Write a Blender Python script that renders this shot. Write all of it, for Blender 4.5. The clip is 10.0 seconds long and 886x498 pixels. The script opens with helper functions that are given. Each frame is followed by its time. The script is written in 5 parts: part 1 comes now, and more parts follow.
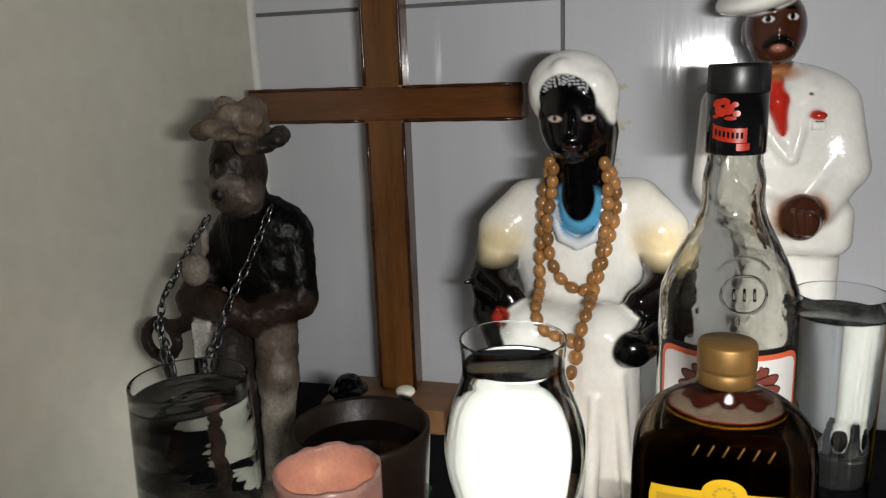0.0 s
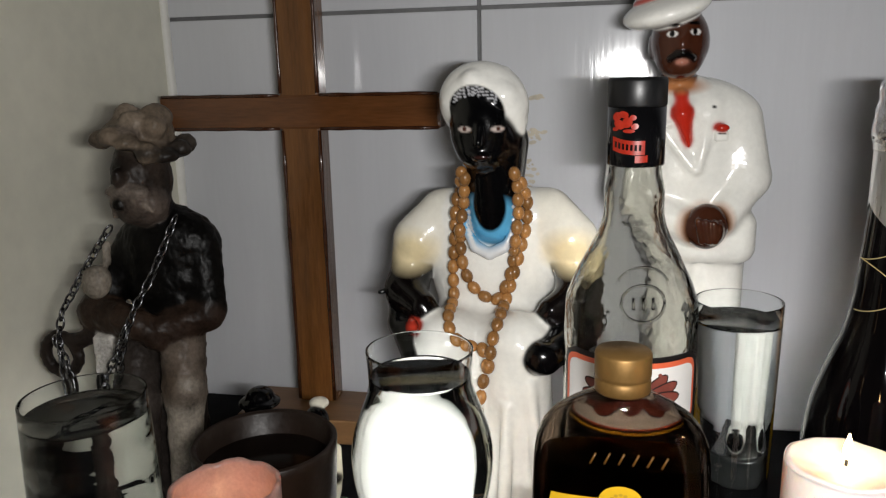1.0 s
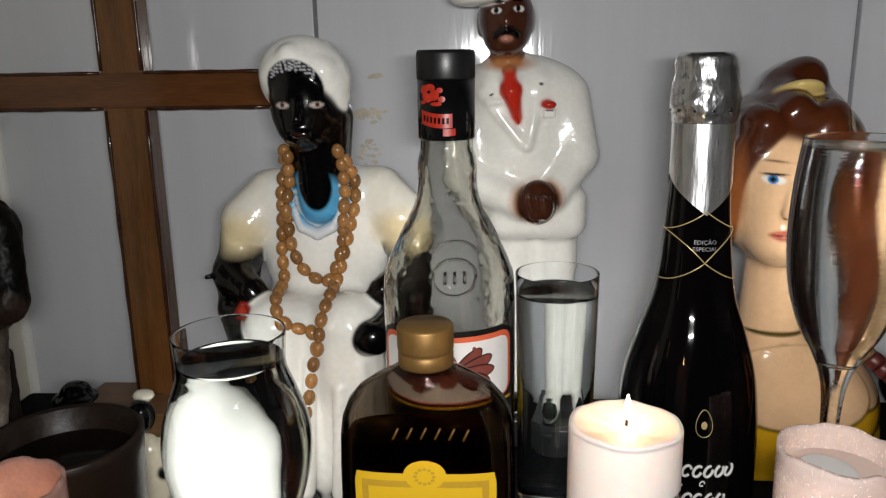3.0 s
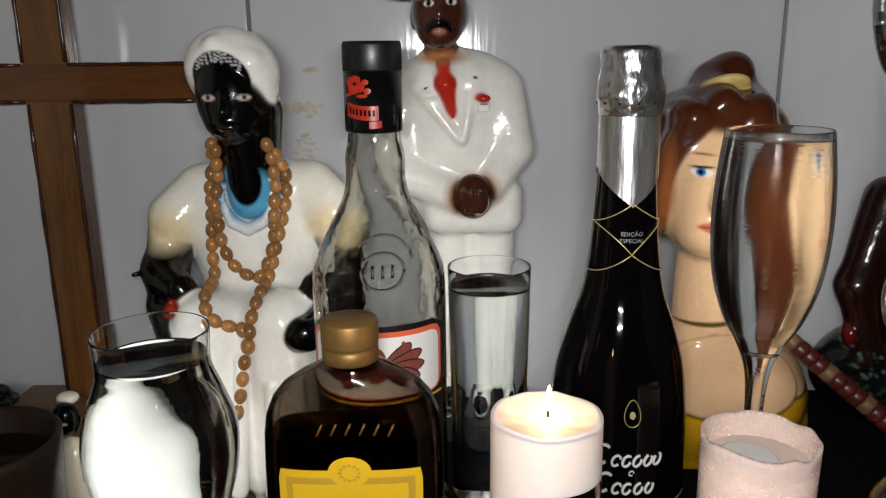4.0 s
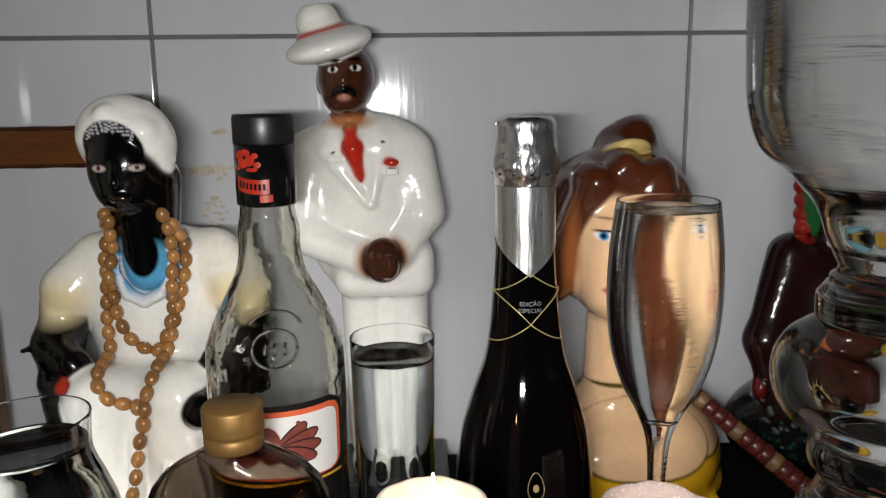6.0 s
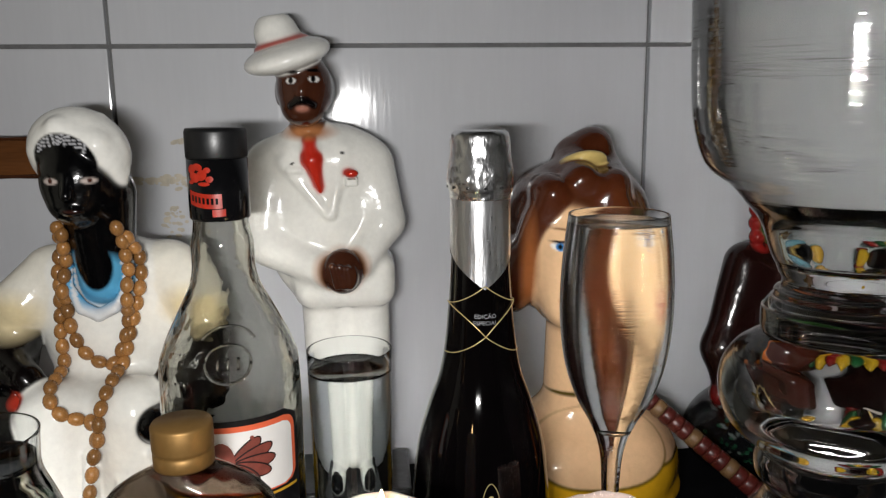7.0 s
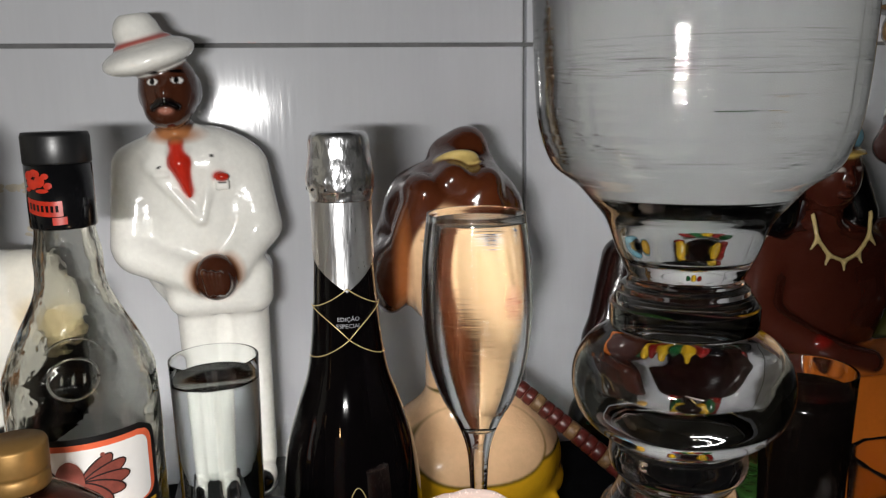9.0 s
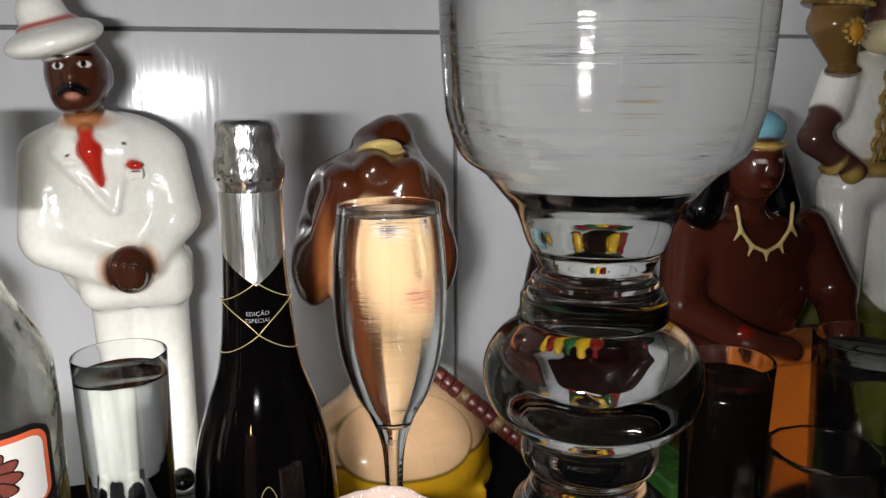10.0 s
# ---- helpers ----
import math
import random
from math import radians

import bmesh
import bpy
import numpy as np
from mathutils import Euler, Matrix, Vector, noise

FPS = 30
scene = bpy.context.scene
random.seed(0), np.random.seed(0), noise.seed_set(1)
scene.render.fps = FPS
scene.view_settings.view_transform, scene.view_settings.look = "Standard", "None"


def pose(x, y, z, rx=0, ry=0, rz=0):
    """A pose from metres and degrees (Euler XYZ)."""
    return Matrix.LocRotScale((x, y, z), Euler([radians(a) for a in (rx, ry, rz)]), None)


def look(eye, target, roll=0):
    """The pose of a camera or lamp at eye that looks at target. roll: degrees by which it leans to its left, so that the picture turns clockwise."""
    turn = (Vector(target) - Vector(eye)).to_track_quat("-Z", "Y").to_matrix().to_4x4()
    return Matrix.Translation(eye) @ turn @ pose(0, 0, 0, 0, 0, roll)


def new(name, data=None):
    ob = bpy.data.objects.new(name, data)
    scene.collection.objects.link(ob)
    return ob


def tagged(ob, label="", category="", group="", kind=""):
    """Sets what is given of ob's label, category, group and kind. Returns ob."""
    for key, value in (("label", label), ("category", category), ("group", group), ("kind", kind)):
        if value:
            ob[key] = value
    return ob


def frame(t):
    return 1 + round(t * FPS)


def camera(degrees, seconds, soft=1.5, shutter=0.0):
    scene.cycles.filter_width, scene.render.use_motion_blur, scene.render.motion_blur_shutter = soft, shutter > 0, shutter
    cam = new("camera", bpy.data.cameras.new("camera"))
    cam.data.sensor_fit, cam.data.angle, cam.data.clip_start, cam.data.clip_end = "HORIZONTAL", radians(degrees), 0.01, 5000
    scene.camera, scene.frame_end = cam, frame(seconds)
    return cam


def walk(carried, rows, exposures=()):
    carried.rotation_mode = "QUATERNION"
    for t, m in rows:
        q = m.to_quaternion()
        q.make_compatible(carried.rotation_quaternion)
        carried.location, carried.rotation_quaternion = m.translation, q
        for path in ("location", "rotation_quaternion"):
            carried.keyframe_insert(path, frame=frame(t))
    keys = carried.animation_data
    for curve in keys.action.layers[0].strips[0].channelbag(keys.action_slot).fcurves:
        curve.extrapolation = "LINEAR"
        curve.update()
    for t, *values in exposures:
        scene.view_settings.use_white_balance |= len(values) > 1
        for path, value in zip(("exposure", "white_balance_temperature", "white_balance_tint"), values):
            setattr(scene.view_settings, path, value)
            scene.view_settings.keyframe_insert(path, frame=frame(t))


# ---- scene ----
cam = camera(59.6, 10.0, soft=1.25)
PATH = [
    (0, (0.035, -0.027, 0.302), (-0.511, 1.842, -0.154), -2.1),
    (0.5, (0.043, -0.027, 0.304), (-0.419, 1.868, -0.138), -1.5),
    (1, (0.052, -0.021, 0.304), (-0.343, 1.888, -0.143), -1.3),
    (1.5, (0.06, -0.016, 0.305), (-0.284, 1.903, -0.142), -1.6),
    (2, (0.077, -0.011, 0.302), (-0.176, 1.918, -0.159), -1.8),
    (2.5, (0.086, -0.01, 0.297), (-0.09, 1.924, -0.182), -1.2),
    (2.7, (0.0895, -0.0095, 0.296), (-0.074, 1.926, -0.183), -1.1),
    (3.8, (0.1055, -0.0055, 0.2925), (0.084, 1.933, -0.19), -0.75),
    (4, (0.108, -0.005, 0.292), (0.095, 1.935, -0.196), -0.7),
    (4.5, (0.114, -0.001, 0.29), (0.151, 1.938, -0.199), -0.7),
    (5, (0.122, 0.004, 0.29), (0.201, 1.943, -0.193), -0.7),
    (5.5, (0.128, 0.005, 0.302), (0.236, 1.957, -0.121), -0.9),
    (5.7, (0.1305, 0.0045, 0.304), (0.246, 1.957, -0.097), -0.85),
    (6.8, (0.142, 0.0025, 0.31), (0.319, 1.956, -0.062), -0.65),
    (7, (0.144, 0.002, 0.311), (0.339, 1.956, -0.065), -0.6),
    (7.5, (0.151, -0.001, 0.314), (0.385, 1.953, -0.046), -0.7),
    (8, (0.156, -0.001, 0.313), (0.421, 1.947, -0.054), -0.9),
    (8.5, (0.165, 0.001, 0.312), (0.49, 1.938, -0.068), -1.0),
    (9, (0.176, 0.0, 0.311), (0.569, 1.924, -0.069), -1.0),
    (9.5, (0.182, 0.0, 0.31), (0.613, 1.914, -0.077), -0.7),
    (10, (0.199, 0.004, 0.31), (0.702, 1.896, -0.097), -0.4),
]
EXPOSURES = [(0, -0.12), (1, -0.1), (2.5, -0.32), (4.0, -0.42), (4.5, -0.42), (5.5, -0.32), (7.5, -0.18), (9, -0.06), (10, 0.08)]
walk(cam, [(t, look(eye, target, roll)) for t, eye, target, roll in PATH], EXPOSURES)


# ---- world and light ----
world = bpy.data.worlds.new("room_dark")
scene.world = world
world.use_nodes = True
world.node_tree.nodes["Background"].inputs["Color"].default_value = (0.9, 0.95, 1.0, 1)
world.node_tree.nodes["Background"].inputs["Strength"].default_value = 0.010

flash = bpy.data.lights.new("phone_torch", "AREA")
flash.shape, flash.size, flash.size_y, flash.energy, flash.color = "ELLIPSE", 0.085, 0.011, 1.74, (1.0, 0.985, 0.965)
flash.spread = radians(152)
flash_ob = new("phone_torch", flash)
flash_ob.matrix_world = look((0.102, -0.03, 0.303), (0.106, 0.6, 0.262))


# ---- materials ----
def mat(name, color, rough=0.5, metal=0.0, var=0.12, scale=40.0, bump=0.0, bscale=200.0, coat=0.0, trans=0.0, ior=1.5, sss=0.0,
        sss_r=(0.01, 0.006, 0.004), paint=False, random_var=0.0, stretch=(1, 1, 1), spec=0.5):
    """A surface with colour and gloss that vary at two scales, in metres."""
    m = bpy.data.materials.new(name)
    m.use_nodes = True
    nt = m.node_tree
    b = nt.nodes["Principled BSDF"]
    b.inputs["Roughness"].default_value = rough
    b.inputs["Metallic"].default_value = metal
    b.inputs["IOR"].default_value = ior
    b.inputs["Coat Weight"].default_value = coat
    b.inputs["Coat Roughness"].default_value = 0.06
    b.inputs["Transmission Weight"].default_value = trans
    b.inputs["Specular IOR Level"].default_value = spec
    if sss:
        b.inputs["Subsurface Weight"].default_value = sss
        b.inputs["Subsurface Radius"].default_value = sss_r
        b.inputs["Subsurface Scale"].default_value = 1.0
    tc = nt.nodes.new("ShaderNodeTexCoord")
    mp = nt.nodes.new("ShaderNodeMapping")
    mp.inputs["Scale"].default_value = stretch
    nt.links.new(tc.outputs["Object"], mp.inputs["Vector"])
    big = nt.nodes.new("ShaderNodeTexNoise")
    big.inputs["Scale"].default_value = scale
    big.inputs["Detail"].default_value = 5
    fine = nt.nodes.new("ShaderNodeTexNoise")
    fine.inputs["Scale"].default_value = scale * 9
    fine.inputs["Detail"].default_value = 3
    for n in (big, fine):
        nt.links.new(mp.outputs["Vector"], n.inputs["Vector"])
    add = nt.nodes.new("ShaderNodeMath")
    add.operation = "MULTIPLY_ADD"
    nt.links.new(fine.outputs["Fac"], add.inputs[0])
    add.inputs[1].default_value = 0.5
    nt.links.new(big.outputs["Fac"], add.inputs[2])
    rng = nt.nodes.new("ShaderNodeMapRange")
    rng.inputs["From Min"].default_value, rng.inputs["From Max"].default_value = 0.45, 1.05
    rng.inputs["To Min"].default_value, rng.inputs["To Max"].default_value = 1 - var, 1 + var
    nt.links.new(add.outputs[0], rng.inputs["Value"])
    mix = nt.nodes.new("ShaderNodeMix")
    mix.data_type, mix.blend_type = "RGBA", "MULTIPLY"
    mix.inputs["Factor"].default_value = 1.0
    if paint:
        at = nt.nodes.new("ShaderNodeAttribute")
        at.attribute_name = "paint"
        nt.links.new(at.outputs["Color"], mix.inputs["A"])
    else:
        mix.inputs["A"].default_value = (*color, 1)
    nt.links.new(rng.outputs["Result"], mix.inputs["B"])
    last = mix.outputs["Result"]
    if random_var:
        oi = nt.nodes.new("ShaderNodeObjectInfo")
        hsv = nt.nodes.new("ShaderNodeHueSaturation")
        r2 = nt.nodes.new("ShaderNodeMapRange")
        r2.inputs["To Min"].default_value, r2.inputs["To Max"].default_value = 1 - random_var, 1 + random_var
        nt.links.new(oi.outputs["Random"], r2.inputs["Value"])
        nt.links.new(r2.outputs["Result"], hsv.inputs["Value"])
        nt.links.new(last, hsv.inputs["Color"])
        last = hsv.outputs["Color"]
    nt.links.new(last, b.inputs["Base Color"])
    rr = nt.nodes.new("ShaderNodeMapRange")
    rr.inputs["To Min"].default_value, rr.inputs["To Max"].default_value = rough * 0.75, min(1.0, rough * 1.25)
    nt.links.new(fine.outputs["Fac"], rr.inputs["Value"])
    nt.links.new(rr.outputs["Result"], b.inputs["Roughness"])
    if bump:
        bn = nt.nodes.new("ShaderNodeTexNoise")
        bn.inputs["Scale"].default_value = bscale
        bn.inputs["Detail"].default_value = 4
        nt.links.new(mp.outputs["Vector"], bn.inputs["Vector"])
        bp = nt.nodes.new("ShaderNodeBump")
        bp.inputs["Strength"].default_value = 1.0
        bp.inputs["Distance"].default_value = bump
        nt.links.new(bn.outputs["Fac"], bp.inputs["Height"])
        nt.links.new(bp.outputs["Normal"], b.inputs["Normal"])
    return m


def clear(name, color=(1, 1, 1), ior=1.5, rough=0.0, bump=0.0, bscale=60.0, stretch=(1, 1, 1), above=None):
    """Clear glass or liquid."""
    m = bpy.data.materials.new(name)
    m.use_nodes = True
    nt = m.node_tree
    nt.nodes.remove(nt.nodes["Principled BSDF"])
    g = nt.nodes.new("ShaderNodeBsdfGlass")
    g.inputs["Color"].default_value = (*color, 1)
    g.inputs["IOR"].default_value = ior
    g.inputs["Roughness"].default_value = rough
    nt.links.new(g.outputs[0], nt.nodes["Material Output"].inputs["Surface"])
    if bump:
        tc = nt.nodes.new("ShaderNodeTexCoord")
        mp = nt.nodes.new("ShaderNodeMapping")
        mp.inputs["Scale"].default_value = stretch
        nt.links.new(tc.outputs["Object"], mp.inputs["Vector"])
        bn = nt.nodes.new("ShaderNodeTexNoise")
        bn.inputs["Scale"].default_value = bscale
        nt.links.new(mp.outputs["Vector"], bn.inputs["Vector"])
        bp = nt.nodes.new("ShaderNodeBump")
        bp.inputs["Distance"].default_value = bump
        height = bn.outputs["Fac"]
        if above is not None:
            # ripples in the upper part alone
            sep = nt.nodes.new("ShaderNodeSeparateXYZ")
            nt.links.new(tc.outputs["Object"], sep.inputs[0])
            mr = nt.nodes.new("ShaderNodeMapRange")
            mr.inputs["From Min"].default_value, mr.inputs["From Max"].default_value = above, above + 0.02
            nt.links.new(sep.outputs["Z"], mr.inputs["Value"])
            mul = nt.nodes.new("ShaderNodeMath")
            mul.operation = "MULTIPLY"
            nt.links.new(bn.outputs["Fac"], mul.inputs[0])
            nt.links.new(mr.outputs["Result"], mul.inputs[1])
            height = mul.outputs[0]
        nt.links.new(height, bp.inputs["Height"])
        nt.links.new(bp.outputs["Normal"], g.inputs["Normal"])
    return m


def glow(name, color, strength):
    m = bpy.data.materials.new(name)
    m.use_nodes = True
    b = m.node_tree.nodes["Principled BSDF"]
    b.inputs["Base Color"].default_value = (*color, 1)
    b.inputs["Emission Color"].default_value = (*color, 1)
    b.inputs["Emission Strength"].default_value = strength
    return m


TILE = mat("glazed_tile", (0.60, 0.61, 0.64), 0.10, var=0.03, scale=9, bump=0.00011, bscale=34, stretch=(5.0, 1, 0.4), random_var=0.02)
GROUT = mat("grey_grout", (0.16, 0.16, 0.16), 0.9, var=0.25, scale=60)
PLASTER = mat("cream_wall_paint", (0.77, 0.75, 0.63), 0.55, var=0.11, scale=7, bump=0.0009, bscale=22)
CAULK = mat("white_caulk", (0.80, 0.79, 0.74), 0.45, var=0.06, scale=50, bump=0.0006, bscale=120)
CLOTH = mat("black_cloth", (0.004, 0.004, 0.005), 0.9, var=0.4, scale=60, bump=0.0004, bscale=900, spec=0.08)
ROOM = mat("room_paint", (0.30, 0.29, 0.27), 0.8, var=0.06, scale=3)
GLOSSY_PAINT = mat("painted_plaster", (1, 1, 1), 0.17, var=0.10, scale=30, bump=0.0008, bscale=75, coat=0.25, paint=True, spec=0.4)
CLAY_PAINT = mat("fired_clay", (1, 1, 1), 0.42, var=0.7, scale=55, bump=0.0006, bscale=110, paint=True, spec=0.12)
WOOD = mat("varnished_wood", (0.132, 0.053, 0.014), 0.24, var=0.4, scale=22, bump=0.0004, bscale=90, coat=0.35, stretch=(3.5, 3.5, 0.35))
WOOD_ARM = mat("varnished_wood_arm", (0.108, 0.039, 0.011), 0.22, var=0.4, scale=22, bump=0.0005, bscale=90, coat=0.35, stretch=(0.35, 3.5, 3.5))
WOOD_EDGE = mat("dark_varnished_edge", (0.045, 0.014, 0.005), 0.25, var=0.4, scale=60, bump=0.0004, bscale=120, coat=0.3)
PALE_WOOD = mat("pale_wood", (0.17, 0.088, 0.036), 0.45, var=0.3, scale=25, stretch=(0.4, 3, 3), bump=0.0003, bscale=100)
GLASS = clear("clear_glass", (0.98, 0.99, 0.99), 1.5, bump=0.00040, bscale=40, stretch=(0.06, 0.06, 11))
THICK_GLASS = clear("thick_pressed_glass", (0.945, 0.945, 0.94), 1.5, bump=0.0008, bscale=30, stretch=(0.05, 0.05, 7), above=0.262)
GLASS_SMOOTH = clear("smooth_clear_glass", (0.98, 0.99, 0.99), 1.5, bump=0.0005, bscale=30, stretch=(0.5, 0.5, 2.2))
GLASS_WAVY = clear("wavy_bottle_glass", (0.86, 0.86, 0.84), 1.5, bump=0.0006, bscale=80)
WATER = clear("water", (0.99, 0.995, 0.99), 1.333, bump=0.00006, bscale=50, stretch=(0.15, 0.15, 3))
FLASK_GLASS = clear("flask_glass", (0.62, 0.58, 0.54), 1.5)
BRANDY = clear("amber_liquor", (0.84, 0.50, 0.14), 1.35)
DARK_DRINK = mat("dark_drink", (0.004, 0.0025, 0.002), 0.12, var=0.1, spec=0.3)
SMOKY_CUP = clear("smoky_plastic_cup", (0.93, 0.90, 0.89), 1.2, rough=0.12)
OLD_WAX = mat("old_grey_wax", (0.34, 0.28, 0.26), 0.5, var=0.2)
NAVY = mat("navy_label", (0.01, 0.014, 0.035), 0.4, var=0.2)
DARK_GLASS = mat("dark_bottle_glass", (0.0018, 0.0014, 0.0016), 0.05, var=0.2, spec=0.36)
BLACK_PLASTIC = mat("black_plastic", (0.006, 0.006, 0.0065), 0.38, var=0.2, scale=80)
BLACK_GLOSS = mat("black_sleeve", (0.0035, 0.0035, 0.004), 0.13, var=0.2)
RED_PRINT = mat("red_print", (0.34, 0.020, 0.008), 0.3, var=0.3, scale=200)
LABEL_WHITE = mat("label_white", (0.82, 0.81, 0.79), 0.35, var=0.03)
LABEL_ORANGE = mat("label_orange", (0.75, 0.14, 0.06), 0.35, var=0.06)
WING_LINE = mat("label_dark_outline", (0.012, 0.005, 0.005), 0.45, var=0.2)
LABEL_BROWN = mat("label_brown", (0.20, 0.050, 0.036), 0.45, var=0.35, scale=150)
LABEL_YELLOW = mat("label_yellow", (0.78, 0.48, 0.02), 0.4, var=0.06)
LABEL_GOLD = mat("label_gold", (0.55, 0.33, 0.03), 0.4, var=0.12)
PAINTED_GLINT = mat("painted_glint", (0.16, 0.07, 0.012), 0.35, var=0.2)
GOLD_CAP = mat("gold_cap", (0.25, 0.14, 0.042), 0.48, metal=0.6, var=0.15, scale=60)
GOLD_LINE = mat("gold_line", (0.75, 0.60, 0.28), 0.35, metal=0.5, var=0.1)
FOIL = mat("silver_foil", (0.84, 0.84, 0.85), 0.24, metal=1.0, var=0.06, bump=0.0013, bscale=95, stretch=(1.5, 1.5, 0.7))
FOIL_SMOOTH = mat("silver_foil_neck", (0.78, 0.78, 0.79), 0.3, metal=1.0, var=0.05, bump=0.0006, bscale=120, stretch=(2, 2, 0.3))
WHITE_INK = mat("white_ink", (0.8, 0.8, 0.78), 0.4, var=0.05)
WAX = mat("candle_wax", (0.93, 0.78, 0.71), 0.5, var=0.04, sss=0.6, bump=0.0005, bscale=60)
PINK_CUP = mat("pink_candle_cup", (0.95, 0.80, 0.74), 0.26, var=0.12, scale=50, trans=0.45, ior=1.08, bump=0.00015, bscale=60)
WAXY_CUP = mat("waxy_pink_cup", (0.36, 0.20, 0.165), 0.35, var=0.25, scale=60, sss=0.35, bump=0.0008, bscale=90)
WICK = mat("burnt_wick", (0.01, 0.01, 0.01), 0.9)
FLAME = glow("flame", (1.0, 0.62, 0.28), 90.0)
BROWN_MUG = mat("brown_ceramic", (0.012, 0.0065, 0.004), 0.42, var=0.35, scale=50, bump=0.0005, bscale=80, spec=0.3)
FADED_INK = mat("faded_silver_ink", (0.26, 0.26, 0.28), 0.4, var=0.3, scale=300)
BEAD = mat("tan_bead", (0.30, 0.140, 0.043), 0.26, var=0.3, scale=120, random_var=0.35, coat=0.2)
CHAIN = mat("steel_chain", (0.15, 0.15, 0.16), 0.25, metal=1.0, var=0.25, scale=200)
STICK_RED = mat("red_stick_wrap", (0.075, 0.011, 0.008), 0.35, var=0.3, scale=120)
STICK_TAN = mat("tan_stick_wrap", (0.14, 0.075, 0.030), 0.5, var=0.3, scale=120)


# ---- mesh helpers ----
def link(name, data, material, parent=None, label="", smooth=True):
    if isinstance(data, bmesh.types.BMesh):
        me = bpy.data.meshes.new(name)
        bmesh.ops.recalc_face_normals(data, faces=data.faces)
        data.to_mesh(me)
        data.free()
    else:
        me = data
    if smooth:
        for p in me.polygons:
            p.use_smooth = True
    if material is not None and not me.materials:
        me.materials.append(material)
    ob = new(name, me)
    if parent is not None:
        ob.parent = parent
    if label:
        tagged(ob, label)
    return ob


def part(name, data, material, parent, label="", smooth=True):
    return link(name, data, material, parent, label, smooth)


def thing(name, label, category, loc=(0, 0, 0), rz=0.0, group="", kind=""):
    ob = new(name)
    ob.empty_display_size = 0.01
    ob.matrix_world = pose(*loc, 0, 0, rz)
    return tagged(ob, label, category, group, kind)


def box(lo, hi, bevel=0.0, seg=2):
    bm = bmesh.new()
    c = [(a + b) / 2 for a, b in zip(lo, hi)]
    bmesh.ops.create_cube(bm, size=1, matrix=Matrix.LocRotScale(c, None, [b - a for a, b in zip(lo, hi)]))
    if bevel:
        bmesh.ops.bevel(bm, geom=bm.edges[:], offset=bevel, segments=seg, affect="EDGES", profile=0.6)
    return bm


def loft(rows, seg=56, cap0=True, cap1=True):
    """Rings (half width, half depth, z, squareness) joined into a skin."""
    bm = bmesh.new()
    rings = []
    for row in rows:
        hx, hy, z = row[:3]
        e = row[3] if len(row) > 3 else 2.0
        ring = []
        for i in range(seg):
            a = 2 * math.pi * i / seg
            c, s = math.cos(a), math.sin(a)
            ring.append(bm.verts.new((hx * math.copysign(abs(c) ** (2 / e), c), hy * math.copysign(abs(s) ** (2 / e), s), z)))
        rings.append(ring)
    for a, b in zip(rings, rings[1:]):
        for i in range(seg):
            bm.faces.new((a[i], a[(i + 1) % seg], b[(i + 1) % seg], b[i]))
    if cap0:
        bm.faces.new(rings[0][::-1])
    if cap1:
        bm.faces.new(rings[-1])
    return bm


def smooth_profile(pts, n=6):
    """A rounder line through (r, z) points (Catmull-Rom)."""
    out = []
    for i in range(len(pts) - 1):
        p = [np.array(pts[max(0, min(len(pts) - 1, i + k))], float) for k in (-1, 0, 1, 2)]
        for k in range(n):
            t = k / n
            v = 0.5 * (2 * p[1] + (p[2] - p[0]) * t + (2 * p[0] - 5 * p[1] + 4 * p[2] - p[3]) * t * t + (3 * p[1] - p[0] - 3 * p[2] + p[3]) * t ** 3)
            out.append((max(0.0003, float(v[0])), float(v[1])))
    out.append(tuple(pts[-1]))
    return out


def lathe(prof, seg=64, cap0=True, cap1=True):
    return loft([(r, r, z) for r, z in prof], seg, cap0, cap1)


def vessel(outer, inner, seg=64):
    """A glass wall: the outer line from foot to rim, then the inner one from rim to the bottom of the hollow."""
    return lathe(outer + inner, seg)


def on_cylinder(r, off=0.0004):
    """Maps (u, v) to the front of a round thing: u along the bend, v up. r may depend on the height."""
    def f(u, v):
        rr = (r(v) if callable(r) else r) + off
        a = u / rr
        return (rr * math.sin(a), -rr * math.cos(a), v)
    return f


def on_flat(y):
    return lambda u, v: (u, y, v)


def sheet(extent, v0, v1, surf, rows=14, cols=16):
    """A thin printed shape: at each height v its width extent(v) = (u0, u1), laid on surf."""
    bm = bmesh.new()
    grid = []
    for i in range(rows + 1):
        v = v0 + (v1 - v0) * i / rows
        a, b = extent(v)
        grid.append([bm.verts.new(surf(a + (b - a) * j / cols, v)) for j in range(cols + 1)])
    for i in range(rows):
        for j in range(cols):
            bm.faces.new((grid[i][j], grid[i][j + 1], grid[i + 1][j + 1], grid[i + 1][j]))
    return bm


def rounded(u0, u1, v0, v1, r):
    def extent(v):
        d = min(v - v0, v1 - v)
        k = r - math.sqrt(max(0.0, r * r - (r - min(d, r)) ** 2)) if d < r else 0.0
        return u0 + k, u1 - k
    return extent


def oval(cu, cv, ru, rv, lean=0.0):
    def extent(v):
        h = ru * math.sqrt(max(0.0, 1 - ((v - cv) / rv) ** 2))
        return cu + lean * (v - cv) - h - 1e-5, cu + lean * (v - cv) + h + 1e-5
    return extent


